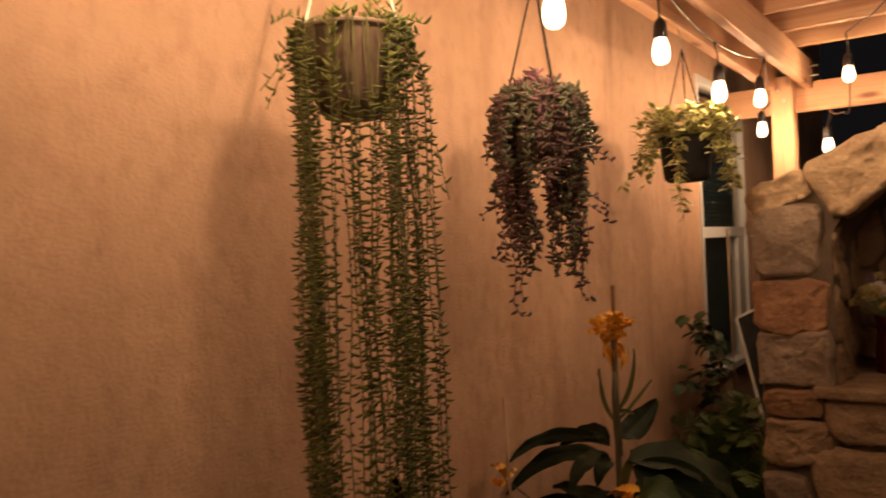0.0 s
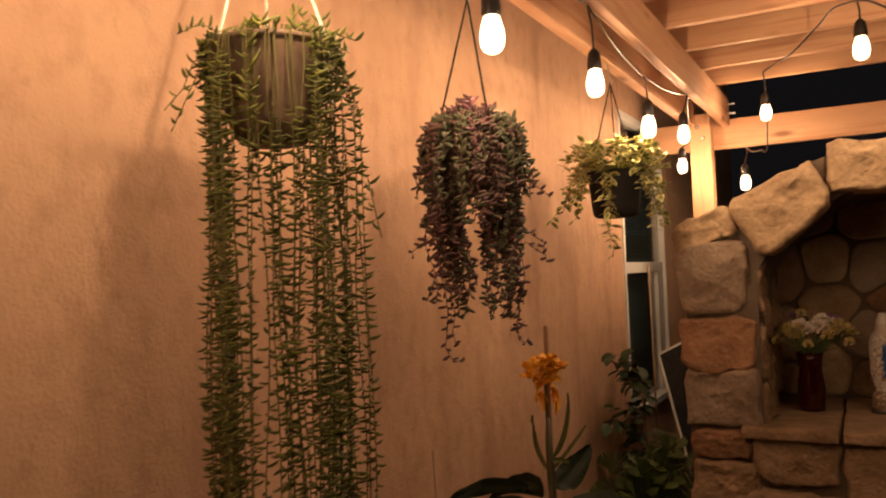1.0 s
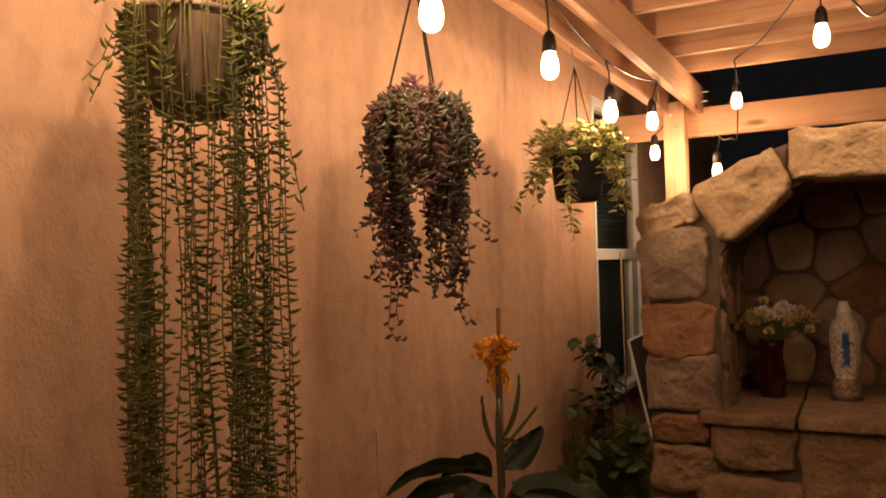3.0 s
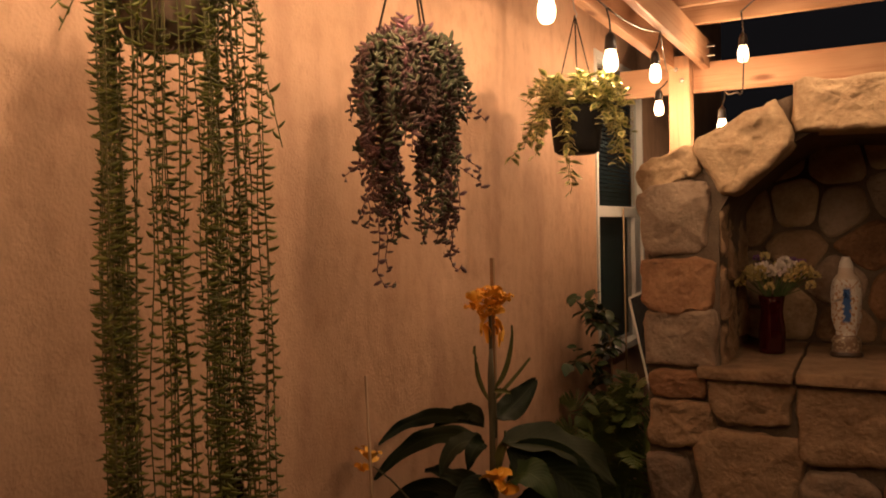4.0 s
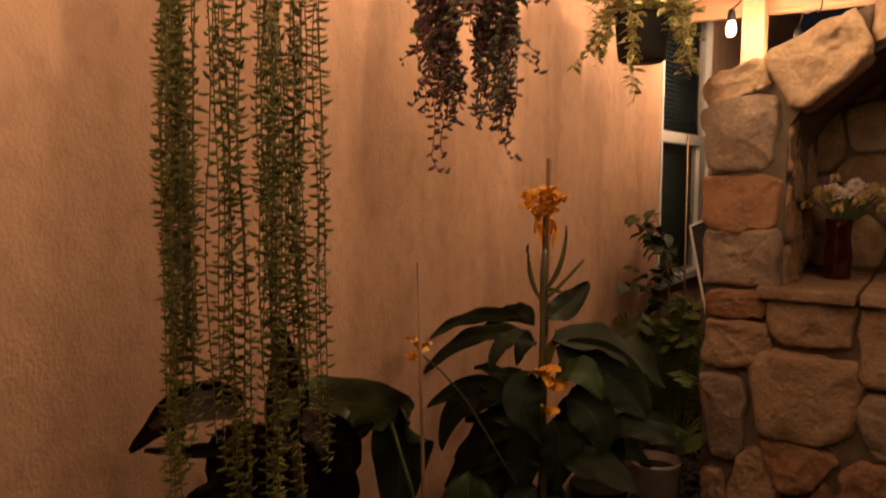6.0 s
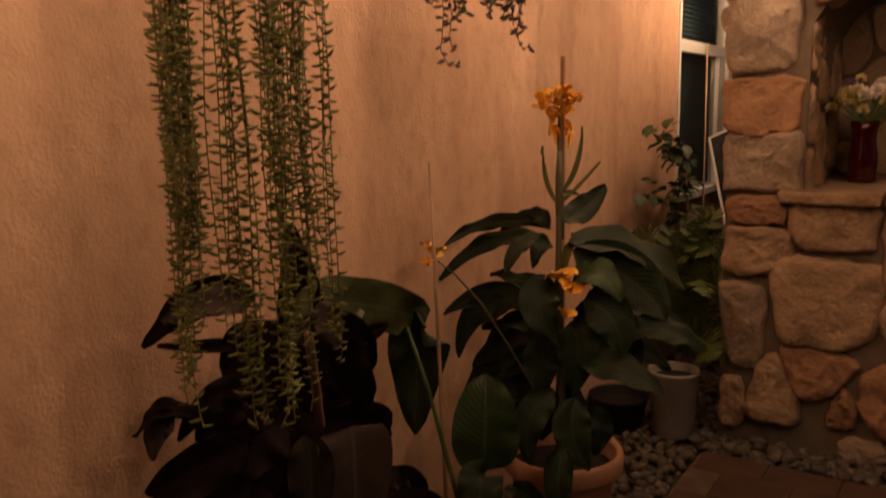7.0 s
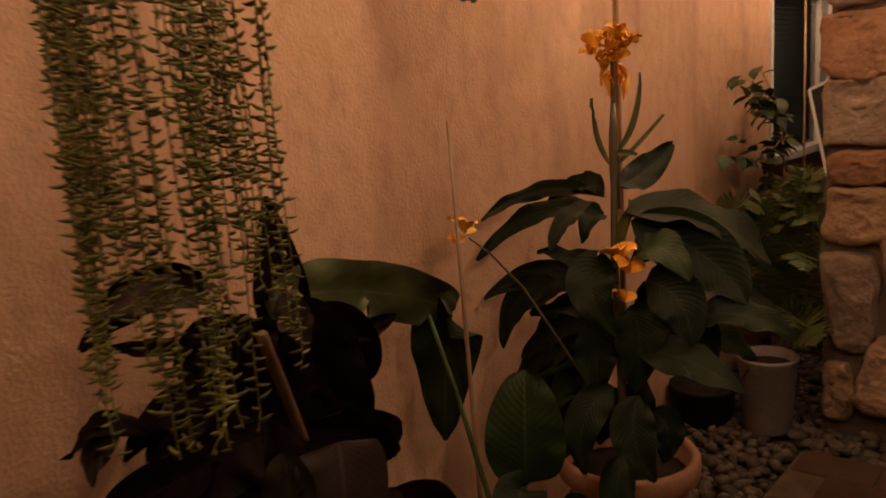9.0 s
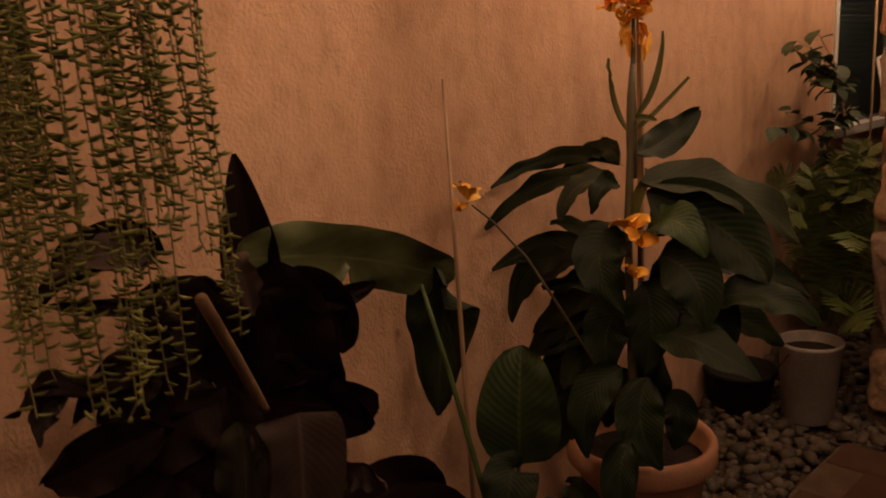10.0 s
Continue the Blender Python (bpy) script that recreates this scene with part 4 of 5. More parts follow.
def trailing(parent, path, leaf, gap, size, stem_mat, leaf_mat, rnd, thick=0.0011, climb=(0.0, 0.5), name="trailing_stem", clear=0.0):
    """One trailing stem with its small leaves: the stem is a part, its leaves a part of the stem."""
    pts = [Vector(p) for p in path]
    stem = part(name, tube(pts, thick, 3, False), stem_mat, parent)
    spots, carry, az, gone = [], 0.0, rnd.uniform(0, 6.28), 0.0
    for a, b in zip(pts, pts[1:]):
        ln = (b - a).length
        while carry < ln:
            if gone + carry > clear:
                p = a.lerp(b, carry / ln)
                az += math.pi + rnd.uniform(-0.75, 0.75)
                spots.append((p, az, rnd.uniform(*climb), size * rnd.uniform(0.7, 1.2), rnd.uniform(-0.5, 0.5)))
            carry += gap * rnd.uniform(0.6, 1.2) * (1.25 + 0.8 * noise.noise(Vector((gone * 9 + carry * 9, az * 0.01, thick * 900))))
        carry -= ln
        gone += ln
    if spots:
        V, F = place_leaves(leaf, spots)
        me = array_mesh("leaves", V, F, leaf_mat)
        if isinstance(leaf_mat, list):
            me.polygons.foreach_set("material_index", EDGED_FACES * len(spots))
        part("leaves", me, leaf_mat, stem, kind="stuff")
    return stem


def hanging_pot(name, at, rim, foot, height, mat, label, wire_mat, apex, turn=0.0):
    """A tapered pot with a rolled rim, its soil, three hanger wires and a hook up to the inner beam."""
    x, y, z = at
    ob = thing(name, (x, y, z), label, "hanging plant", "hanging plants along the wall")
    pr = [(0.0, 0.0), (foot * 0.82, 0.0), (foot, 0.010), (foot + (rim - foot) * 0.25, height * 0.22), (rim * 0.975, height * 0.935), (rim * 0.98, height * 0.945), (rim * 1.015, height * 0.95),
          (rim * 1.025, height), (rim * 0.985, height * 1.005), (rim * 0.93, height * 0.95), (rim * 0.92, height * 0.88), (0.0, height * 0.88)]
    part("pot", lathe(pr, at, 36), mat, ob, smooth=True)
    part("soil", lathe([(rim * 0.90, height * 0.885), (rim * 0.6, height * 0.93), (0.0, height * 0.95)], at, 20), SOIL, ob, "dark potting soil", smooth=True)
    for k in range(3):
        a = turn + 2 * math.pi * k / 3
        p = (x + rim * 0.99 * math.cos(a), y + rim * 0.99 * math.sin(a), z + height * 0.93)
        part("hanger_wire", tube([p, (x, y, apex)], 0.0027, 6), wire_mat, ob)
    part("hook", tube([(x, y, apex - 0.012), (x + 0.008, y, apex + 0.004), (x, y, apex + 0.02), (min(max(x, 0.285), 0.325), y, 2.337)], 0.0026, 6), STEEL, ob, "steel ceiling hook")
    return ob


# ---- the long trailing plant ----
BANANA, PLUMP, FLAT, EDGED = spindle(0.50, 0.172, 4), spindle(0.14, 0.205, 4), ovate(), edged()
C1 = Vector((0.325, 2.845, 1.798))
plant_one = hanging_pot("trailing_plant", C1, 0.098, 0.060, 0.152, BROWN_POT, "weathered brown hanging pot with long trailing green strands", PALE_CORD, 2.25, 0.257)
ACROSS, AWAY = Vector((0.711, 0.703, 0)), Vector((-0.703, 0.711, 0))
rv = random.Random(11)


def strand(s, depth, end, wander=0.014):
    """The way of a strand over the rim at s across and depth away, and straight down to the height end."""
    u = Vector((s, depth)).normalized()
    over = ACROSS * u.x + AWAY * u.y
    pts = [C1 + over * 0.055 + Vector((0, 0, 0.146)), C1 + over * 0.082 + Vector((0, 0, 0.166)), C1 + over * 0.101 + Vector((0, 0, 0.156)),
           C1 + over * 0.063 + ACROSS * s * 0.4 + AWAY * depth * 0.4 + Vector((0, 0, 0.11))]
    z, p1, p2 = C1.z + 0.05, rv.uniform(0, 9), rv.uniform(0, 9)
    lean_s, lean_d = rv.uniform(-0.014, 0.014), rv.uniform(-0.015, 0.015)
    while z > end:
        f = (C1.z - z) / 1.0
        pts.append(C1 + ACROSS * (s + f * lean_s + wander * noise.noise(Vector((p1, z * 3.1, 0)))) + AWAY * (depth + f * lean_d + wander * noise.noise(Vector((p2, z * 2.7, 4)))) + Vector((0, 0, z - C1.z)))
        z -= 0.05
    pts.append(pts[-1] + Vector((rv.uniform(-0.012, 0.012), rv.uniform(-0.012, 0.012), -0.02)))
    return pts


# clumps of strands: how many, reach across, reach away, the heights between which they end, and the bare length at the rim
CLUMPS = ((9, -0.104, -0.072, -0.030, 0.040, 1.00, 1.18, 0.0), (7, -0.106, -0.072, -0.050, 0.020, 0.82, 0.99, 0.0), (3, -0.100, -0.084, -0.080, -0.06, 0.81, 0.93, 0.1),
          (2, -0.050, -0.040, -0.098, -0.080, 0.90, 1.15, 0.20), (5, -0.020, -0.002, -0.118, -0.092, 0.82, 1.07, 0.22), (2, 0.013, 0.024, -0.112, -0.088, 0.83, 1.02, 0.22),
          (8, 0.050, 0.100, -0.070, 0.030, 0.95, 1.16, 0.0), (6, 0.044, 0.102, -0.092, 0.00, 0.80, 0.97, 0.0), (3, 0.042, 0.064, -0.102, -0.084, 0.81, 0.93, 0.1),
          (2, 0.106, 0.120, -0.02, 0.030, 0.89, 1.1, 0.0), (3, 0.124, 0.140, -0.03, 0.03, 0.84, 0.98, 0.0), (2, 0.040, 0.070, 0.070, 0.09, 0.97, 1.15, 0.0),
          (2, -0.070, -0.052, -0.090, -0.060, 0.86, 1.10, 0.15), (2, 0.020, 0.042, -0.105, -0.085, 0.84, 1.05, 0.20), (1, -0.036, -0.022, -0.110, -0.090, 0.84, 1.0, 0.22))
for count, s0, s1, d0, d1, e0, e1, bare in CLUMPS:
    for _ in range(count):
        trailing(plant_one, strand(rv.uniform(s0, s1), rv.uniform(d0, d1), rv.uniform(e0, e1)), BANANA, 0.0090, 0.0162, VINE_STEM, VINE_LEAF, rv, climb=(-0.85, 0.05), clear=bare * rv.uniform(0.6, 1.1))
for _ in range(3):
    trailing(plant_one, strand(rv.uniform(-0.05, 0.06), rv.uniform(-0.105, -0.095), rv.uniform(1.70, 1.80)), BANANA, 0.016, 0.017, VINE_STEM, VINE_LEAF, rv)
for _ in range(24):
    a, r0 = rv.uniform(0, 6.28), rv.uniform(0.03, 0.085)
    b = C1 + Vector((r0 * math.cos(a), r0 * math.sin(a), 0.142))
    out = rv.uniform(0.01, 0.045)
    h = rv.uniform(0.008, 0.034) if rv.random() < 0.8 else rv.uniform(0.04, 0.065)
    trailing(plant_one, [b, b + Vector((out * 0.4 * math.cos(a), out * 0.4 * math.sin(a), h)), b + Vector((out * math.cos(a), out * math.sin(a), h * 0.9)), b + Vector((out * 1.7 * math.cos(a), out * 1.7 * math.sin(a), h * 0.35))],
             BANANA, 0.0075, 0.017, VINE_STEM, VINE_LEAF, rv, name="sprig")
for s0, s1, s2, z1, z2 in ((-0.092, -0.134, -0.162, 0.083, 0.050), (-0.083, -0.115, -0.152, 0.10, 0.018), (0.092, 0.120, 0.134, 0.11, 0.045), (0.096, 0.146, 0.166, -0.05, -0.150)):
    b = C1 + ACROSS * s0 + Vector((0, 0, 0.14 if z1 > 0 else -0.075))
    trailing(plant_one, [b, b.lerp(C1 + ACROSS * s1 + Vector((0, 0, z1)), 0.6) + Vector((0, 0, 0.02)), C1 + ACROSS * s1 + Vector((0, 0, z1)), C1 + ACROSS * s2 + Vector((0, 0, z2))], BANANA, 0.015, 0.018, VINE_STEM, VINE_LEAF, rv, name="sprig")

# ---- the ruby plant ----
C2 = Vector((0.327, 3.561, 1.775))
plant_two = hanging_pot("ruby_plant", C2, 0.088, 0.068, 0.14, BROWN_POT, "hanging pot spilling purple and green plump-leaved stems", WIRE, 2.235, 1.45)
AC2, AW2 = Vector((0.90, 0.44, 0)), Vector((-0.44, 0.90, 0))
ru = random.Random(21)


def spill(c, ac, aw, ang, r0, r1, drop, rim_z, rnd, wob=0.02, pull=(0, 0), bulge=0.0):
    """A stem that rises from the soil, goes over the rim and falls by drop."""
    dx = ac * math.cos(ang) + aw * math.sin(ang)
    pts = [c + dx * r0 + Vector((0, 0, rim_z)), c + dx * (r0 + r1) / 2 + Vector((0, 0, rim_z + 0.03)), c + dx * r1 * (0.78 if bulge else 1.0) + Vector((0, 0, rim_z + 0.005))]
    steps = max(2, int(drop / 0.04))
    ph = rnd.uniform(0, 9)
    for i in range(1, steps + 1):
        f = i / steps
        w = Vector((noise.noise(Vector((ph, f * 4, 1))), noise.noise(Vector((ph, f * 4, 7))), 0)) * wob
        pts.append(c + dx * r1 * (1.0 if not bulge else 0.78 + bulge * min(1.0, (drop * f) / 0.09)) + ac * pull[0] * f + aw * pull[1] * f + w * f ** 0.5 + Vector((0, 0, rim_z - drop * f)))
    return pts


for _ in range(80):
    ang = ru.uniform(0, 6.28)
    trailing(plant_two, spill(C2, AC2, AW2, ang, ru.uniform(0.02, 0.07), ru.uniform(0.09, 0.135), ru.uniform(0.05, 0.19), 0.14, ru, bulge=0.26), PLUMP, 0.0088, 0.0225, RUBY_STEM, ru.choice((RUBY_LEAF, RUBY_GREEN, RUBY_GREEN)), ru, climb=(-0.5, 1.1))
for _ in range(30):
    a, r0 = ru.uniform(0, 6.28), ru.uniform(0.0, 0.08)
    b = C2 + Vector((r0 * math.cos(a), r0 * math.sin(a), 0.125))
    trailing(plant_two, [b, b + Vector((ru.uniform(-0.02, 0.02), ru.uniform(-0.02, 0.02), ru.uniform(0.035, 0.085)))], PLUMP, 0.0075, 0.024, RUBY_STEM, ru.choice((RUBY_PINK, RUBY_PINK, RUBY_LEAF)), ru, climb=(0.2, 1.0), name="sprig")
for count, a0, a1, d0, d1, px in ((28, 2.45, 3.85, 0.25, 0.435, 0.020), (28, -0.65, 0.70, 0.27, 0.44, -0.026), (8, 4.2, 5.2, 0.17, 0.25, 0.0)):
    for _ in range(count):
        trailing(plant_two, spill(C2, AC2, AW2, ru.uniform(a0, a1), 0.05, ru.uniform(0.045, 0.125), ru.uniform(d0, d1), 0.135, ru, 0.05, (px, 0)), PLUMP, 0.0096, 0.0220, RUBY_STEM, ru.choice((RUBY_LEAF, RUBY_LEAF, RUBY_GREEN)), ru, climb=(-0.9, 0.7))
for ang, r1, drop, hook in ((3.25, 0.095, 0.495, 0.042), (3.05, 0.085, 0.46, 0.015), (0.15, 0.10, 0.46, 0.03), (0.3, 0.11, 0.42, 0.02), (-0.1, 0.085, 0.43, -0.022)):
    pts = spill(C2, AC2, AW2, ang, 0.06, r1, drop, 0.135, ru, 0.03, (0.02 if math.cos(ang) < 0 else -0.01, 0))
    e = pts[-1]
    pts += [e + AC2 * hook * 0.35 + Vector((0, 0, -0.028)), e + AC2 * hook * 0.75 + Vector((0, 0, -0.033)), e + AC2 * hook + Vector((0, 0, -0.022))]
    trailing(plant_two, pts, PLUMP, 0.012, 0.023, RUBY_STEM, RUBY_LEAF, ru, climb=(-0.8, 0.2))
for s, z in ((0.175, -0.02), (0.155, -0.14), (-0.15, -0.15), (0.16, -0.17)):
    b = C2 + AC2 * 0.11 * (1 if s > 0 else -1) + Vector((0, 0, z + 0.05))
    trailing(plant_two, [b, b + AC2 * (s * 0.3) + Vector((0, 0, -0.035)), C2 + AC2 * s + Vector((0, 0, z))], PLUMP, 0.012, 0.023, RUBY_STEM, RUBY_LEAF, ru, climb=(-0.4, 0.4))

# ---- the cream-edged plant ----
C3 = Vector((0.335, 4.720, 1.768))
plant_three = hanging_pot("variegated_plant", C3, 0.098, 0.080, 0.165, BLACK_POT, "black plastic hanging pot with cream-edged green leaves", WIRE, 2.26, 0.9)
AC3, AW3 = Vector((0.957, 0.29, 0)), Vector((-0.29, 0.957, 0))
rc = random.Random(31)
for _ in range(48):
    ang, up = rc.uniform(0, 6.28), rc.uniform(0.03, 0.125)
    b = C3 + (AC3 * math.cos(ang) + AW3 * math.sin(ang)) * rc.uniform(0.02, 0.085) + Vector((0, 0, 0.15))
    o = (AC3 * math.cos(ang) + AW3 * math.sin(ang)) * rc.uniform(0.03, 0.13)
    trailing(plant_three, [b, b + o * 0.5 + Vector((0, 0, up)), b + o + Vector((0, 0, up * 0.8)), b + o * 1.25 + Vector((0, 0, up * 0.4))], EDGED, 0.0150, 0.045, VINE_STEM, CREAM_LEAF, rc, climb=(-0.1, 0.9), name="sprig")
for ang, r1, drop, px in ((3.3, 0.12, 0.10, -0.04), (3.05, 0.13, 0.13, -0.07), (2.9, 0.12, 0.07, -0.03), (3.6, 0.12, 0.16, -0.03), (4.55, 0.11, 0.30, -0.01), (4.4, 0.11, 0.27, 0.01), (4.3, 0.112, 0.10, 0.0),
                          (3.14, 0.14, 0.16, -0.09), (3.4, 0.13, 0.05, -0.06), (2.6, 0.13, 0.10, -0.05), (0.0, 0.14, 0.09, 0.06), (0.45, 0.13, 0.14, 0.05), (-0.35, 0.13, 0.05, 0.06), 
                          (-0.2, 0.12, 0.14, 0.035), (0.1, 0.13, 0.18, 0.03), (0.25, 0.13, 0.21, 0.02), (-0.5, 0.12, 0.10, 0.05), (-0.9, 0.12, 0.07, 0.03)):
    trailing(plant_three, spill(C3, AC3, AW3, ang, 0.06, r1, drop, 0.155, rc, 0.03, (px, 0)), EDGED, 0.0115, 0.040, VINE_STEM, CREAM_LEAF, rc, climb=(-0.8, 0.3))

# ---- terracotta pot with the orange canna ----
TX, TY = 0.312, 4.03
tpot = thing("terracotta_pot", (TX, TY, 0), "wide terracotta pot with a thick rolled rim on the pebbles", "plant pot")
pr = [(0.0, 0.0), (0.118, 0.0), (0.124, 0.01), (0.150, 0.236), (0.156, 0.241), (0.170, 0.244), (0.177, 0.252), (0.177, 0.292), (0.171, 0.302), (0.160, 0.302), (0.153, 0.290), (0.149, 0.240), (0.0, 0.240)]
part("pot_body", lathe(pr, (TX, TY, 0), 44), TERRACOTTA, tpot, smooth=True)
part("soil", lathe([(0.150, 0.244), (0.08, 0.252), (0.0, 0.258)], (TX, TY, 0), 24), SOIL, tpot, "dark potting soil", smooth=True)
canna = thing("canna_plant", (TX, TY, 0.27), "tall canna with orange flowers and broad dark green leaves", "plant")
part("stem", tube([(0.375, 3.90, 0.26), (0.362, 3.915, 0.55), (0.345, 3.930, 0.82), (0.322, 3.985, 1.06), (0.305, 4.02, 1.20), (0.30, 4.03, 1.30)], [0.011, 0.010, 0.009, 0.008, 0.0055, 0.004], 10), CANNA_STEM, canna, smooth=True)
part("sheath", tube([(0.335, 3.965, 0.93), (0.326, 3.978, 1.02), (0.318, 3.99, 1.10), (0.312, 4.005, 1.17)], [0.010, 0.0125, 0.010, 0.0055], 10), CANNA_STEM, canna, smooth=True)
stake = thing("wooden_stake", (0.298, 4.055, 0.26), "weathered square wooden stake behind the canna", "stake")
part("rod", boxed((0.293, 4.050, 0.24), (0.304, 4.061, 1.425), 0.0015), DRY_STALK, stake)


def canna_leaf(base, bend, tip, width, roll, mat=CANNA_LEAF, fold=0.16, wave=0.03, seed=0, parent=canna, belly=0.75, face=None, point=0.8):
    return part("leaf", blade(base, bend, tip, width, roll, fold, wave, seed, belly=belly, face=face, point=point), mat, parent, smooth=True)


CAM, UPCAM = (0.42, -0.84, 0.34), (0.30, -0.58, 0.76)
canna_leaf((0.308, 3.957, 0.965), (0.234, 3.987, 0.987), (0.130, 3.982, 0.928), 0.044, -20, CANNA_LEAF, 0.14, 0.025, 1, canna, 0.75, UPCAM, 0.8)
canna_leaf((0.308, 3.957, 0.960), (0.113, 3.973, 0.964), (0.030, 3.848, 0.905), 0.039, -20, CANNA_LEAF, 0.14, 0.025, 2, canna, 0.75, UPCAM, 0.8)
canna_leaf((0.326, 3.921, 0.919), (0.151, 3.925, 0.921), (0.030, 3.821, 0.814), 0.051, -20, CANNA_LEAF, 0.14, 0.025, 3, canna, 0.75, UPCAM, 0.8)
canna_leaf((0.325, 3.920, 0.927), (0.271, 3.861, 0.926), (0.239, 3.834, 0.853), 0.053, 0, GREYER_LEAF, 0.14, 0.025, 4, canna, 0.75, UPCAM, 0.8)
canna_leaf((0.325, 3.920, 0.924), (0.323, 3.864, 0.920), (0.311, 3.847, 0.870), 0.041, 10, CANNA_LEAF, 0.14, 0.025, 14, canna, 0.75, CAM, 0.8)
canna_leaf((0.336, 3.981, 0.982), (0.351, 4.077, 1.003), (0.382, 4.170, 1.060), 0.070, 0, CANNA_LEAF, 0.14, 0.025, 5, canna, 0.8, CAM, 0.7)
canna_leaf((0.370, 3.942, 0.922), (0.507, 4.041, 0.907), (0.630, 4.123, 0.791), 0.103, -8, GREYER_LEAF, 0.14, 0.025, 6, canna, 0.8, UPCAM, 0.6)
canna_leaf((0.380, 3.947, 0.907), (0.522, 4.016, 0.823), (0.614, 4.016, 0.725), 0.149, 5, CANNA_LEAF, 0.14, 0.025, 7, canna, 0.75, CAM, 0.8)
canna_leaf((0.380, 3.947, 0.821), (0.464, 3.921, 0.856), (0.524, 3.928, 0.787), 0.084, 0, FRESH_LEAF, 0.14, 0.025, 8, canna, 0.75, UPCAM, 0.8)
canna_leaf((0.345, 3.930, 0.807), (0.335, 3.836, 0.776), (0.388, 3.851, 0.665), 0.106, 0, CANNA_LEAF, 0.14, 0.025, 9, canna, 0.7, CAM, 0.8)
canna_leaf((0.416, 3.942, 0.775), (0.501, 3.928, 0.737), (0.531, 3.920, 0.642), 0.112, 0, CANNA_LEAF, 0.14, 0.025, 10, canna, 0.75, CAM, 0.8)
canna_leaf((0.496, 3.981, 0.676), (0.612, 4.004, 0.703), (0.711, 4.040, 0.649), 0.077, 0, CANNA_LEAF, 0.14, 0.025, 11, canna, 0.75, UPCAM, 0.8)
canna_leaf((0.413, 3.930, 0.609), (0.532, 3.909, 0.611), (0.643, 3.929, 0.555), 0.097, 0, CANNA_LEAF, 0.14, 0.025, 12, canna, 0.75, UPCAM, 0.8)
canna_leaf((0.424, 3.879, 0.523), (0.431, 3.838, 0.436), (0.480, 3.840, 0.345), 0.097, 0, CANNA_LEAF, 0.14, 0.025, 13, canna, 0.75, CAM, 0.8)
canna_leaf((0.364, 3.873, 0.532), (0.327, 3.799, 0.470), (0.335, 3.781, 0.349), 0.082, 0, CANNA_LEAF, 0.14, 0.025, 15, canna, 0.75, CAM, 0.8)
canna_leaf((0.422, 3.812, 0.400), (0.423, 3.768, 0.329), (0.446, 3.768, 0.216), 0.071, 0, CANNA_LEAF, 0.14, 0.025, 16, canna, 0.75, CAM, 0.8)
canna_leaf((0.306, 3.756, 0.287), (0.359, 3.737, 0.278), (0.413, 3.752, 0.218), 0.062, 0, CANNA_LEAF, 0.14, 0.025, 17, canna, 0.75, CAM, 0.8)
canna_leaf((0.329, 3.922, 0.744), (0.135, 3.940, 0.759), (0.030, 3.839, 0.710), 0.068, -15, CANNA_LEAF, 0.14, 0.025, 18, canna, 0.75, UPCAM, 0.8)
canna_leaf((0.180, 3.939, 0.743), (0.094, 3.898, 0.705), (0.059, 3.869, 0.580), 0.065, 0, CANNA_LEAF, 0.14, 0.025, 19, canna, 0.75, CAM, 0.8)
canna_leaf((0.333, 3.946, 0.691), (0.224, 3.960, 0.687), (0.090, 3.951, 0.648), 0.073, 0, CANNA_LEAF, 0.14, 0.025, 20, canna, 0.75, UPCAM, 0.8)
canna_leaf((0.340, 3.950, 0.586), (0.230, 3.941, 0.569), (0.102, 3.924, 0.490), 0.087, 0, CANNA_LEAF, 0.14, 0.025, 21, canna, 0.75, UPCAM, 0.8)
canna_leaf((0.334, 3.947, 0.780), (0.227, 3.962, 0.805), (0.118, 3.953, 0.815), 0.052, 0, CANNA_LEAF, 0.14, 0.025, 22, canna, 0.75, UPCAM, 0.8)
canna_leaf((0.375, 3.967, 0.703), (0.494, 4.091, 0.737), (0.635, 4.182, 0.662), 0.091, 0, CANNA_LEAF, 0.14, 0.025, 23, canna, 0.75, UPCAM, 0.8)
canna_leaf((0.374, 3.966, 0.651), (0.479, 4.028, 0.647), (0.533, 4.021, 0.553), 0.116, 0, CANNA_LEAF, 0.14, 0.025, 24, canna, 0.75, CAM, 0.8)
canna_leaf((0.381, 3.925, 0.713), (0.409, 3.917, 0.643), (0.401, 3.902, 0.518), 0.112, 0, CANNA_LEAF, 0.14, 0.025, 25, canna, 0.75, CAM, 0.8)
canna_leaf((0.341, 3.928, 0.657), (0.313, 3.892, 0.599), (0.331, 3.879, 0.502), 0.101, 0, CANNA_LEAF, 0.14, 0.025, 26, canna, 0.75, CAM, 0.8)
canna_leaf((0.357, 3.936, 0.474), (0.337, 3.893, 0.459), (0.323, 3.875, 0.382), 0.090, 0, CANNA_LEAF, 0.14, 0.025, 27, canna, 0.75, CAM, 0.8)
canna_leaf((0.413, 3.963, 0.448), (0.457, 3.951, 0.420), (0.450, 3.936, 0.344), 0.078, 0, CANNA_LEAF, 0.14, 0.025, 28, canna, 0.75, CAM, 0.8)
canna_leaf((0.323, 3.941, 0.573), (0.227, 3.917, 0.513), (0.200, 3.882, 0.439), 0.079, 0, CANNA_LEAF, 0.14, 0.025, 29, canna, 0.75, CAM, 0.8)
# Next five leaves are added to cover and shade the wall left of the stem.
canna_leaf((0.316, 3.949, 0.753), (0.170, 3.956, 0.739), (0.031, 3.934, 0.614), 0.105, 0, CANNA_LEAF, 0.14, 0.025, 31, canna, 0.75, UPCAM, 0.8)
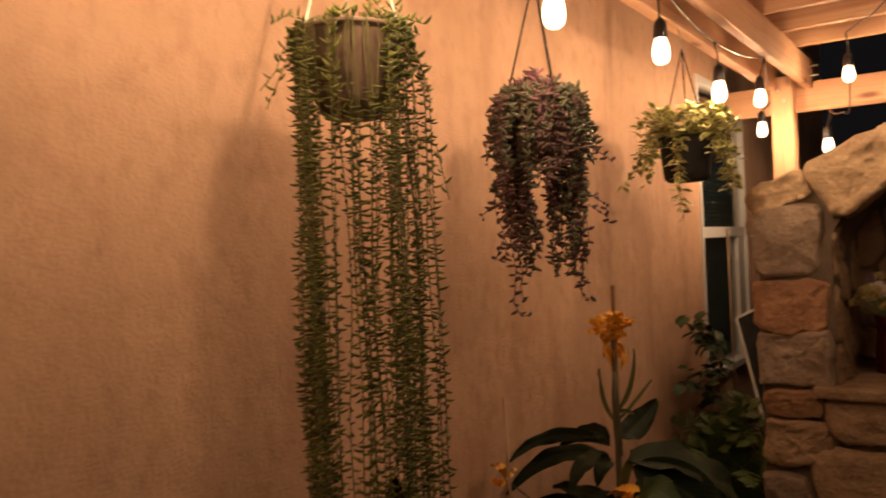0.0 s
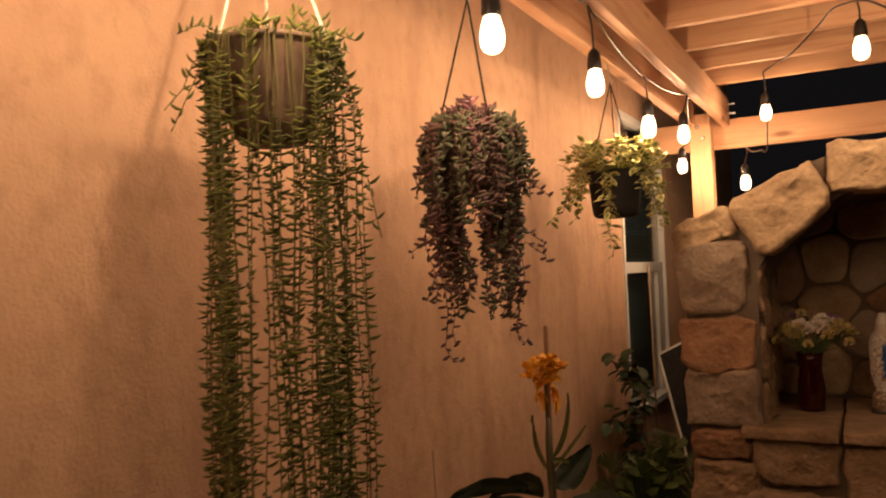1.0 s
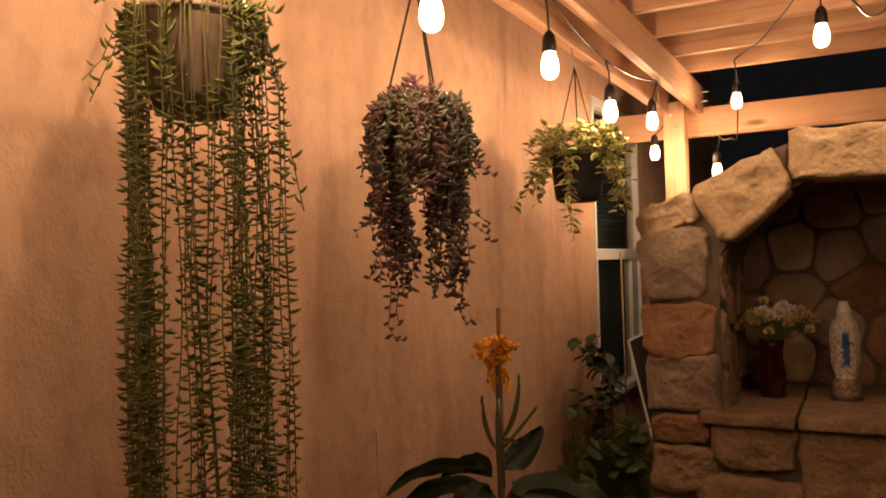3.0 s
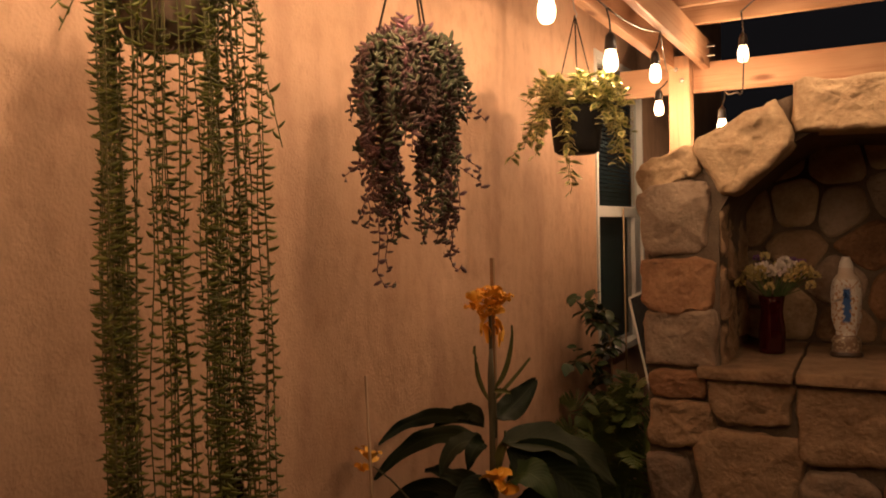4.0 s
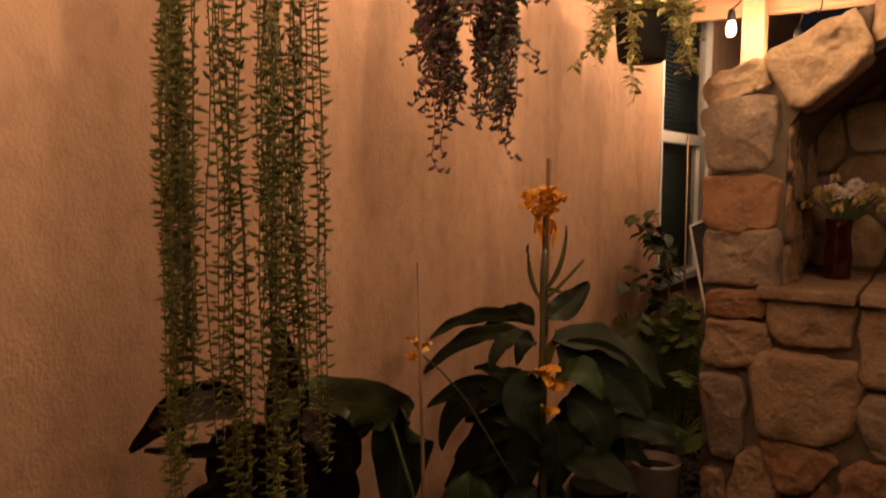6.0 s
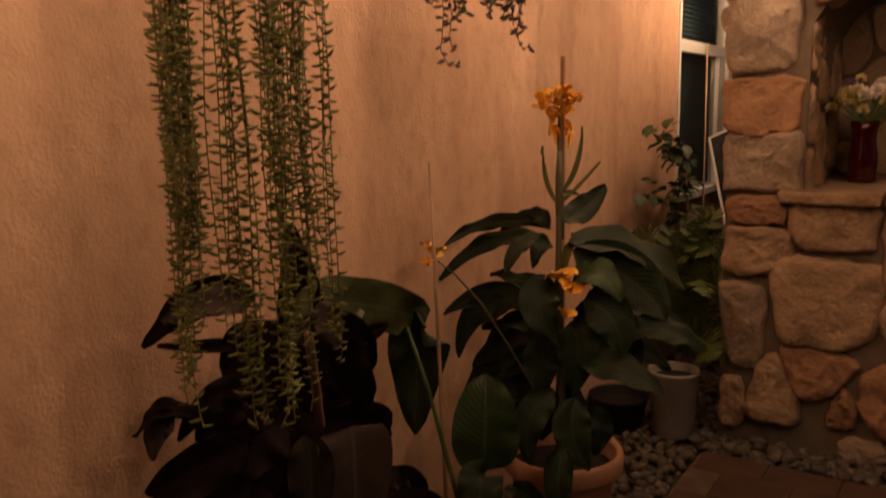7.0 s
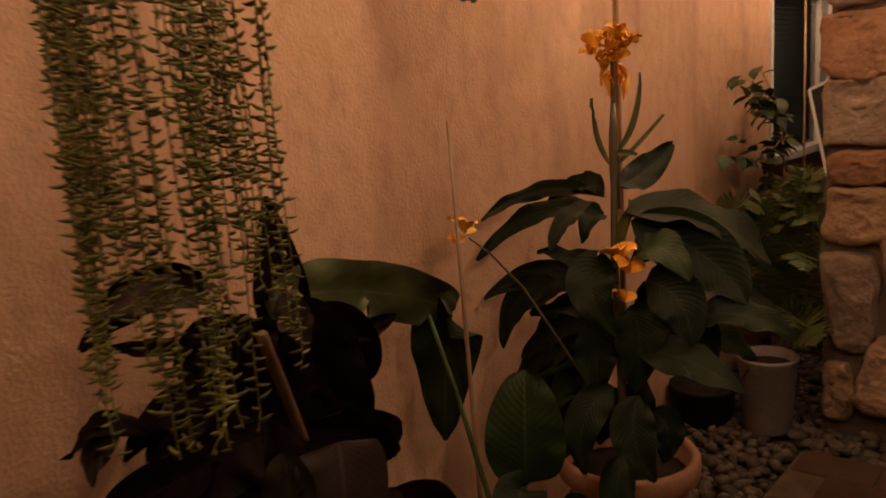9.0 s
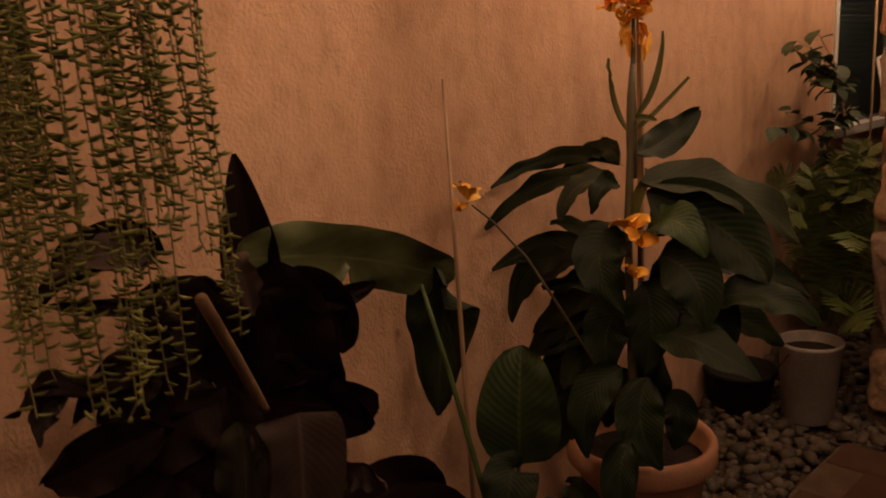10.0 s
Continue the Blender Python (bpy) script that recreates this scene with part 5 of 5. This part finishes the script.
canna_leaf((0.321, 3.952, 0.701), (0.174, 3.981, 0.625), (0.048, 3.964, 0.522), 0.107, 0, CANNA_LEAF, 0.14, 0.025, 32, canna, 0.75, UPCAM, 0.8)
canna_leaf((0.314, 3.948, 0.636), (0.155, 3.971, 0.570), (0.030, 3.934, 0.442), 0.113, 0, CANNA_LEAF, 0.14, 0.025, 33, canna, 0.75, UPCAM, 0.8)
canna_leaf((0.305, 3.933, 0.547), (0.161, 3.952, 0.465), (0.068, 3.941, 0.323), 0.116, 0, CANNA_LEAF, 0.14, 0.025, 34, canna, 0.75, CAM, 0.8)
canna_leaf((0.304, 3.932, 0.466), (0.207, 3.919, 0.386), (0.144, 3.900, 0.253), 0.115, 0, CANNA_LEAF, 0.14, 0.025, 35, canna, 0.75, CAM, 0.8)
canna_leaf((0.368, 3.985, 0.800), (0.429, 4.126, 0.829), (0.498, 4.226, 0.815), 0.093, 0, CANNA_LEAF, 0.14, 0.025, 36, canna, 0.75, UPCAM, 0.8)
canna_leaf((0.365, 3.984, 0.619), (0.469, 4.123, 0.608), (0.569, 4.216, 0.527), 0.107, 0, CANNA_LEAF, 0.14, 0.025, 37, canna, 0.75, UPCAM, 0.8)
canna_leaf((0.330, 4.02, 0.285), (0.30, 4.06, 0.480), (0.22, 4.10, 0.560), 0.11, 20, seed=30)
for base, bend, tip, w in (((0.318, 3.97, 1.03), (0.290, 3.955, 1.10), (0.287, 3.955, 1.185), 0.011), ((0.325, 4.0, 1.06), (0.352, 4.03, 1.13), (0.358, 4.045, 1.235), 0.010),
                           ((0.325, 3.99, 1.03), (0.352, 4.04, 1.07), (0.392, 4.10, 1.135), 0.005), ((0.325, 3.98, 1.055), (0.35, 3.99, 1.055), (0.372, 4.0, 1.05), 0.010), ((0.345, 3.95, 0.80), (0.365, 3.955, 0.89), (0.368, 3.96, 0.955), 0.028)):
    part("bract", blade(base, bend, tip, w, 60, 0.5, 0.0, 3, n=10, m=4), BRACT, canna, "slim upright green bract", smooth=True)


def floret(parent, at, size, seed):
    """A loose canna floret of curling petals."""
    rnd = random.Random(seed)
    g = bmesh.new()
    at = Vector(at)
    for i in range(5):
        a = 2 * math.pi * i / 5 + rnd.uniform(-0.4, 0.4)
        d = Vector((math.cos(a), math.sin(a), rnd.uniform(0.1, 1.0)))
        me = bpy.data.meshes.new("petal")
        b = blade(at, at + d * size * 0.6 + Vector((0, 0, size * 0.2)), at + d * size, size * 0.62, rnd.uniform(-60, 60), 0.25, size * 0.25, seed + i, n=7, m=4, belly=0.9, point=0.6)
        b.to_mesh(me)
        b.free()
        g.from_mesh(me)
        bpy.data.meshes.remove(me)
    return part("flower", g, ORANGE, parent, "ruffled orange flower", smooth=True)


rf = random.Random(8)
for s_, z, size in ((-0.034, 1.302, 0.029), (-0.022, 1.316, 0.027), (-0.042, 1.282, 0.024), (-0.030, 1.270, 0.022), (0.002, 1.314, 0.027), (0.016, 1.322, 0.026), (0.030, 1.304, 0.033), (0.042, 1.294, 0.029), (0.020, 1.288, 0.030),
                    (-0.008, 1.292, 0.024), (0.010, 1.265, 0.024), (-0.016, 1.255, 0.022), (0.026, 1.268, 0.024)):
    floret(canna, (0.303 + s_ * 0.80, 4.022 + s_ * 0.58 + rf.uniform(-0.02, 0.02), z), size, int(900 * z))
for s_, z in ((-0.014, 1.235), (0.014, 1.240), (0.026, 1.222), (-0.004, 1.215), (0.020, 1.205)):
    part("spent_flower", blade((0.303 + s_ * 0.5, 4.02, z + 0.03), (0.303 + s_ * 1.2, 4.02, z + 0.01), (0.303 + s_ * 1.5, 4.015, z - 0.03), 0.018, rf.uniform(-40, 40), 0.3, 0.01, int(z * 99), n=8, m=4), ORANGE, canna, "drooping spent orange petal", smooth=True)
floret(canna, (0.368, 3.905, 0.825), 0.045, 61)
floret(canna, (0.395, 3.90, 0.80), 0.035, 62)
floret(canna, (0.390, 3.89, 0.735), 0.028, 63)
side = part("side_stem", tube([(0.330, 3.86, 0.50), (0.265, 3.80, 0.66), (0.205, 3.76, 0.78), (0.150, 3.72, 0.86), (0.112, 3.695, 0.898)], [0.0035, 0.0032, 0.003, 0.0025, 0.002], 8), CANNA_STEM, canna, smooth=True)
floret(canna, (0.104, 3.690, 0.908), 0.038, 64)
floret(canna, (0.088, 3.680, 0.885), 0.022, 65)

# ---- bamboo cane and the broad-leaved plants by the wall ----
cane = thing("bamboo_cane", (0.252, 3.517, 0), "thin bamboo cane stuck upright in the pebbles", "cane")
part("rod", tube([(0.252, 3.517, -0.01), (0.232, 3.528, 0.40), (0.212, 3.540, 0.80), (0.192, 3.551, 1.165)], [0.0058, 0.0054, 0.0046, 0.003], 8), BAMBOO, cane, smooth=True)

dark = thing("maroon_plant", (0.20, 3.10, 0), "dark maroon banana-like plant with big drooping leaves", "plant")
dpot = thing("nursery_pot", (0.22, 3.10, 0), "black plastic nursery pot standing on the pebbles", "plant pot")
part("pot_body", lathe([(0.0, 0.0), (0.10, 0.0), (0.105, 0.01), (0.135, 0.27), (0.145, 0.275), (0.145, 0.295), (0.132, 0.295), (0.125, 0.25), (0.0, 0.25)], (0.22, 3.10, 0), 32), BLACK_POT, dpot, smooth=True)
part("soil", lathe([(0.126, 0.255), (0.0, 0.27)], (0.22, 3.10, 0), 20), SOIL, dpot, "dark potting soil")
part("stalk", tube([(0.21, 3.10, 0.25), (0.20, 3.11, 0.50), (0.19, 3.13, 0.72), (0.19, 3.15, 0.86)], [0.022, 0.02, 0.017, 0.012], 10), MAROON_LEAF, dark, smooth=True)
TO_PATIO = (0.70, -0.70, 0.15)


part("leaf", blade((0.190, 3.080, 0.915), (0.158, 3.340, 0.862), (0.122, 3.618, 0.752), 0.118, 6, 0.06, 0.035, 31, n=60, belly=0.95, point=0.22, face=TO_PATIO, rag=1.2), GREEN_LEAF, dark, "wide ragged-edged green leaf", smooth=True)
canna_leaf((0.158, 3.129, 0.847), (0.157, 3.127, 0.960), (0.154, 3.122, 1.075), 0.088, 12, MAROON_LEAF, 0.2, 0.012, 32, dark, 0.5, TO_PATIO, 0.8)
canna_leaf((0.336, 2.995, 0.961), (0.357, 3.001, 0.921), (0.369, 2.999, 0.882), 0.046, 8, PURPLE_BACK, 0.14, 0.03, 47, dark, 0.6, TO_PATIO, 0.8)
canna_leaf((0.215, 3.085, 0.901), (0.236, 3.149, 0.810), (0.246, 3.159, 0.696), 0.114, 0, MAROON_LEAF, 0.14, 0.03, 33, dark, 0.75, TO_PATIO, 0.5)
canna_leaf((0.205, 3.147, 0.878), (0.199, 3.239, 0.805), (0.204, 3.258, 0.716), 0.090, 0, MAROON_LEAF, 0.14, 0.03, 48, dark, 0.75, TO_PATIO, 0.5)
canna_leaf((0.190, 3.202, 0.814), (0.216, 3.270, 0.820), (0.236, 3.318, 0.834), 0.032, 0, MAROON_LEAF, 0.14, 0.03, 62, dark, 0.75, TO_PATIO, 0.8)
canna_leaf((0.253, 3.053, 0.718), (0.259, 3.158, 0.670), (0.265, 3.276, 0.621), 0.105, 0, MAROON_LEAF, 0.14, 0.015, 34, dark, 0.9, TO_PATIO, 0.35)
canna_leaf((0.323, 3.081, 0.702), (0.339, 3.068, 0.614), (0.338, 3.053, 0.448), 0.134, 0, PURPLE_BACK, 0.1, 0.015, 35, dark, 0.55, TO_PATIO, 0.4)
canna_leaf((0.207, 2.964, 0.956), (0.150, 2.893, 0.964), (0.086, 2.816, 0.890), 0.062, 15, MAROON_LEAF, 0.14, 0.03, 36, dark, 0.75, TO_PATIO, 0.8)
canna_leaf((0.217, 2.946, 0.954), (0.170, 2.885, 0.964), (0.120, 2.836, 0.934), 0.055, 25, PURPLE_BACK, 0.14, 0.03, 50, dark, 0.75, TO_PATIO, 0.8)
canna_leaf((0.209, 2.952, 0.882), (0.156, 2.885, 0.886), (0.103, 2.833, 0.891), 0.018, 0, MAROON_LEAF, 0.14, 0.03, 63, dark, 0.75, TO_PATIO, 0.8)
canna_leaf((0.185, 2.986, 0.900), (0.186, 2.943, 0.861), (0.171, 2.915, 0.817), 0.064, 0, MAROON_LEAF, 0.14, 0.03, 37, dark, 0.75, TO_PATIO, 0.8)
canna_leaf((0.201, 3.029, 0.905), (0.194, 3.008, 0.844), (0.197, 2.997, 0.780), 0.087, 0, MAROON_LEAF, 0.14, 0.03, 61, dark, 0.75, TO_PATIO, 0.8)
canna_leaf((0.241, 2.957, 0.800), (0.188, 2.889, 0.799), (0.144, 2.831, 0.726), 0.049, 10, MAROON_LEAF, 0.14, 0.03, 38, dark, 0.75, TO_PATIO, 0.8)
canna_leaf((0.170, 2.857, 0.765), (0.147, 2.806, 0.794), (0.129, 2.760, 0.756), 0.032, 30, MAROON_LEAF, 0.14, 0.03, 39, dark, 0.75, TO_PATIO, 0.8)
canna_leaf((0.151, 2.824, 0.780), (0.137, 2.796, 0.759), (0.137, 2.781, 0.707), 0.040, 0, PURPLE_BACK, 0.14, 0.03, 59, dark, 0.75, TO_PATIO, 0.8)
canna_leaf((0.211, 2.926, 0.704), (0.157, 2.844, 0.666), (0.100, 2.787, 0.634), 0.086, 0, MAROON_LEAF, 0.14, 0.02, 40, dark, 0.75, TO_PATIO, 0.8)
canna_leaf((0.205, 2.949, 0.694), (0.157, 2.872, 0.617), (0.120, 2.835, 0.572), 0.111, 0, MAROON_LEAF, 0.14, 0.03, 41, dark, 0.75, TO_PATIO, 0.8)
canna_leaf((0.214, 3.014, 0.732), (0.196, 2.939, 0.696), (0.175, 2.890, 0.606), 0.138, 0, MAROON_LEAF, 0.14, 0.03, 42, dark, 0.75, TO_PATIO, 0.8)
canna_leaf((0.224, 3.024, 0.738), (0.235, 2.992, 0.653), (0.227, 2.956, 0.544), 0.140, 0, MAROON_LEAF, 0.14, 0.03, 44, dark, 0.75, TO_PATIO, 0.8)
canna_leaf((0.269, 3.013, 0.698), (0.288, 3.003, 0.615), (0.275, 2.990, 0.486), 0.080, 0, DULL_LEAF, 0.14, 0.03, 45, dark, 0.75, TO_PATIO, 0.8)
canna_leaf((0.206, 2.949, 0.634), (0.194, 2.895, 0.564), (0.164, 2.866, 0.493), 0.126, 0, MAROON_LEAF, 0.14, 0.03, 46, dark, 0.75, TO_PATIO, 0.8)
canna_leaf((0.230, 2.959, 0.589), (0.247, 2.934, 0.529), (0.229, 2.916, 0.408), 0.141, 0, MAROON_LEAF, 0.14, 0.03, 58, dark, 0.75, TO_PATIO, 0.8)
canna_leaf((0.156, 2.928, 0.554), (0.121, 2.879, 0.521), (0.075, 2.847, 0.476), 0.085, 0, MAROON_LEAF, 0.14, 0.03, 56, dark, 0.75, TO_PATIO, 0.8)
canna_leaf((0.292, 3.148, 0.554), (0.340, 3.168, 0.573), (0.369, 3.197, 0.541), 0.043, 0, PURPLE_BACK, 0.14, 0.03, 60, dark, 0.75, TO_PATIO, 0.8)
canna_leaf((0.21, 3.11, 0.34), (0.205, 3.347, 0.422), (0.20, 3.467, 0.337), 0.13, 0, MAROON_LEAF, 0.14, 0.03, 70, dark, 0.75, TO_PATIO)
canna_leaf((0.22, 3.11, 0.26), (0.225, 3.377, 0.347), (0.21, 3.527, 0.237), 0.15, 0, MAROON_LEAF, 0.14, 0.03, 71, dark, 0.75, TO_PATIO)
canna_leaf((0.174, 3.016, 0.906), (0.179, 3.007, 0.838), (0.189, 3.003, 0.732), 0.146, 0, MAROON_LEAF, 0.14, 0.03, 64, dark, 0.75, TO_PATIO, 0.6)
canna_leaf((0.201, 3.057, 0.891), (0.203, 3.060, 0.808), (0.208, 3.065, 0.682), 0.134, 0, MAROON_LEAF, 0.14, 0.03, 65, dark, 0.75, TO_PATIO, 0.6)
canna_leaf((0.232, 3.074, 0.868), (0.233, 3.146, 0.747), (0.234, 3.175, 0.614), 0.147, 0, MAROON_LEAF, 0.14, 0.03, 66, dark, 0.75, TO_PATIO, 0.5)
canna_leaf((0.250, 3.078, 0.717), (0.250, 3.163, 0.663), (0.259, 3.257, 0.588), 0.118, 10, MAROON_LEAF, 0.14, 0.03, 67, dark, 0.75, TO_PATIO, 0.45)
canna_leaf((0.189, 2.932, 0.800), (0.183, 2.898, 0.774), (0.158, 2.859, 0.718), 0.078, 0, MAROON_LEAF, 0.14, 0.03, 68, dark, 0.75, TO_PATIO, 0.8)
part("dry_stalk", tube(smooth_path([(0.372, 2.928, 0.925), (0.345, 2.962, 0.868), (0.308, 3.008, 0.790), (0.268, 3.058, 0.700)]), 0.0085, 8), TAN_STALK, dark, "dry tan leaf stalk", smooth=True)

green = thing("broad_leaf_plant", (0.30, 3.55, 0), "low broad-leaved green plant growing through the pebbles", "plant")
part("stalk", tube([(0.30, 3.56, -0.01), (0.28, 3.53, 0.30), (0.21, 3.50, 0.62), (0.150, 3.50, 0.775)], [0.008, 0.007, 0.005, 0.004], 8), STEM_GREEN, green, smooth=True)
part("stalk", tube([(0.31, 3.56, -0.01), (0.312, 3.575, 0.28), (0.305, 3.59, 0.42)], [0.007, 0.006, 0.005], 8), STEM_GREEN, green, smooth=True)
canna_leaf((0.300, 3.600, 0.40), (0.312, 3.590, 0.53), (0.298, 3.62, 0.645), 0.160, 0, FRESH_LEAF, 0.12, 0.02, 51, green, 0.75, (0.58, -0.80, 0.20), 0.5)
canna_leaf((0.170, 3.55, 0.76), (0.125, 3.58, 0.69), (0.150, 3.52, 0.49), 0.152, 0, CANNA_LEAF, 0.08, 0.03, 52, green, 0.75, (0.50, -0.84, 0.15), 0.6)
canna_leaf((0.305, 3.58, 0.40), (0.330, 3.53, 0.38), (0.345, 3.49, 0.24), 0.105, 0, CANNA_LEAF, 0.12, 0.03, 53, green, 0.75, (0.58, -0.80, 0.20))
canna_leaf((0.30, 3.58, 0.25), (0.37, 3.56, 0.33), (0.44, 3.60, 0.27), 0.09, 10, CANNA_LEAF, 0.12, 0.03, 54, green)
canna_leaf((0.30, 3.58, 0.15), (0.22, 3.50, 0.24), (0.17, 3.42, 0.16), 0.09, 0, MAROON_LEAF, 0.12, 0.03, 55, green)

# ---- white bucket, fern and shrub by the window ----
BX, BY = 0.335, 5.00
bucket = thing("white_bucket", (BX, BY, 0), "scuffed white plastic bucket used as a planter on pebbles", "bucket")
pr = [(0.0, 0.0), (0.074, 0.0), (0.078, 0.006), (0.096, 0.252), (0.100, 0.256), (0.100, 0.266), (0.095, 0.268), (0.091, 0.262), (0.086, 0.20), (0.0, 0.20)]
part("bucket_body", lathe(pr, (BX, BY, 0), 36), WHITE_PLASTIC, bucket, smooth=True)
part("soil", lathe([(0.089, 0.232), (0.0, 0.240)], (BX, BY, 0), 20), SOIL, bucket, "dark potting soil")
part("bail_handle", tube([(BX - 0.030, BY - 0.094, 0.240), (BX - 0.085, BY - 0.085, 0.15), (BX - 0.115, BY - 0.035, 0.085), (BX - 0.112, BY + 0.03, 0.14), (BX - 0.030, BY + 0.094, 0.240)], 0.0018, 6), BLACK_POT, bucket, "thin wire handle", smooth=True)
low_pot = thing("nursery_pot", (0.123, 4.96, 0), "low black plastic pot in shade behind the canna", "plant pot")
part("pot_body", lathe([(0.0, 0.0), (0.09, 0.0), (0.095, 0.01), (0.112, 0.12), (0.119, 0.125), (0.119, 0.138), (0.109, 0.138), (0.105, 0.10), (0.0, 0.10)], (0.123, 4.96, 0), 32), BLACK_POT, low_pot, smooth=True)
part("soil", lathe([(0.104, 0.104), (0.06, 0.110), (0.0, 0.113)], (0.123, 4.96, 0), 20), SOIL, low_pot, "dark potting soil", smooth=True)


def frond(parent, base, azimuth, length, lift, droop, rnd, leaflet=0.0):
    """A fern frond: an arching rib with paired narrow leaflets that shorten towards the tip."""
    base = Vector(base)
    d = Vector((math.cos(azimuth), math.sin(azimuth), 0))
    out = Vector((0.30 + rnd.uniform(-0.5, 0.5), -0.80, 0.45 + rnd.uniform(-0.3, 0.3))).normalized()
    pts = [base + d * length * 0.75 * t + Vector((0, 0, lift * math.sin(math.pi * 0.5 * min(1, t * 1.4)) - droop * t ** 2.2)) for t in [i / 16 for i in range(17)]]
    rib = part("frond", tube(pts, [0.0022 * (1 - 0.85 * i / 16) + 0.0003 for i in range(17)], 4, False), STEM_GREEN, parent)
    V, F = [], []
    for i in range(3, 33):
        t = i / 33
        k = min(15, int(t * 16))
        p = pts[k].lerp(pts[k + 1], t * 16 - k)
        tang = (pts[k + 1] - pts[k]).normalized()
        ln = (leaflet or length * 0.20) * math.sin(math.pi * (0.12 + 0.88 * t)) ** 0.8 + 0.004
        side = tang.cross(out).normalized()
        for sg in (-1, 1):
            tipd = (side * sg + tang * 0.35 + Vector((0, 0, rnd.uniform(-0.35, 0.05)))).normalized()
            o = len(V)
            w = tang * (leaflet * 0.060 or length * 0.010)
            V += [p - w, p + w, p + tipd * ln * 0.6 + w * 1.3, p + tipd * ln, p + tipd * ln * 0.6 - w * 1.1]
            F.append((o, o + 1, o + 2, o + 3, o + 4))
    part("frond_blade", array_mesh("frond_blade", V, F, FERN_LEAF, False), FERN_LEAF, rib, kind="stuff")


fern = thing("fern_plant", (0.27, 5.34, 0), "green sword fern with arching fronds below the window", "fern")
rfn = random.Random(14)
for i in range(11):
    az = 2 * math.pi * i / 11 + rfn.uniform(-0.2, 0.2)
    ln = rfn.uniform(0.30, 0.50)
    frond(fern, (0.27 + 0.02 * math.cos(az), 5.34 + 0.02 * math.sin(az), 0.26), az, ln * (0.7 if math.cos(az) < -0.3 else 1.15), rfn.uniform(0.30, 0.60), rfn.uniform(0.02, 0.16), rfn)
for az, ln, up in ((-1.15, 0.46, 0.18), (-1.00, 0.54, 0.15)):
    frond(fern, (0.30, 5.26, 0.24), az, ln, up, 0.03, rfn)
for i in range(26):
    az = -1.29 + rfn.uniform(-1.0, 1.0) + (math.pi if i % 4 == 3 else 0.0)
    frond(fern, (0.26 + 0.04 * math.cos(az), 5.32 + 0.04 * math.sin(az), 0.26), az, rfn.uniform(0.10, 0.28) * (0.7 if math.cos(az) < -0.3 else 1.0), rfn.uniform(0.42, 0.62), rfn.uniform(0.0, 0.04), rfn, rfn.uniform(0.040, 0.062))
part("crown_root", lathe([(0.0, -0.02), (0.05, -0.02), (0.045, 0.14), (0.03, 0.24), (0.0, 0.26)], (0.27, 5.34, 0), 12), EARTH, fern, smooth=True)
bush = thing("leafy_shrub", (0.13, 5.85, 0), "thin leafy dark green shrub against the wall", "shrub")
rs = random.Random(17)
part("branch", tube([(0.13, 5.87, -0.02), (0.12, 5.86, 0.45), (0.11, 5.86, 0.85), (0.10, 5.84, 1.02)], [0.007, 0.006, 0.004, 0.002], 6), DRY_STALK, bush, smooth=True)
for i in range(30):
    b = Vector((0.11, 5.86, rs.uniform(0.50, 0.98)))
    az = rs.uniform(0, 6.28)
    d = Vector((0.5 * math.cos(az), math.sin(az), rs.uniform(-0.1, 0.35)))
    ln = rs.uniform(0.10, 0.24)
    if i < 9:
        b.z = rs.uniform(0.95, 1.06)
        d = Vector((rs.uniform(-0.05, 0.20), -1.0, rs.uniform(0.15, 0.50)))
        ln = rs.uniform(0.20, 0.56)
    elif i < 12:
        b.z = 0.80
        d = Vector((0.0, -1.0, rs.uniform(0.1, 0.4)))
        ln = rs.uniform(0.50, 0.80)
    e = b + d * ln
    e.x = max(e.x, 0.04)
    tw = part("branch", tube([b, b.lerp(e, 0.5) + Vector((0, 0, 0.02)), e], 0.0016, 5), DRY_STALK, bush)
    spots = []
    for j in range(7):
        p = b.lerp(e, 0.35 + 0.65 * j / 6)
        spots.append((p, rs.uniform(0, 6.28), rs.uniform(-0.9, 0.3), rs.uniform(0.050, 0.088), rs.uniform(-0.6, 0.6)))
    V, F = place_leaves(FLAT, spots)
    V[:, 0] = np.maximum(V[:, 0], 0.012)
    part("leaves", array_mesh("leaves", V, F, SHRUB_LEAF), SHRUB_LEAF, tw, kind="stuff")

# ---- leaning insect screen and pole at the window ----
screen = thing("window_screen", (0.30, 6.0, 0), "white-framed insect screen leaning beside the window", "screen")
a0, a1 = Vector((0.125, 6.150, 1.120)), Vector((0.365, 5.86, 0.40))
w0 = Vector((0.42, 0.30, 0.22))
c0, c1 = a0 + w0, a1 + w0
for p, q in ((a0, a1), (a0, c0), (c0, c1), (a1, c1)):
    part("frame_bar", tube([p, q], 0.008, 4), VINYL, screen)
g = bmesh.new()
g.faces.new([g.verts.new(v) for v in (a0, a1, c1, c0)])
bmesh.ops.solidify(g, geom=g.faces[:], thickness=0.002)
part("mesh_cloth", g, MESH_SCREEN, screen, "dark insect mesh")
pole = thing("thin_pole", (0.046, 6.34, 0), "thin pale wooden pole leaning against the window", "pole")
part("rod", tube([(0.060, 6.33, -0.02), (0.046, 6.345, 1.60)], 0.0048, 8), BAMBOO, pole, smooth=True)
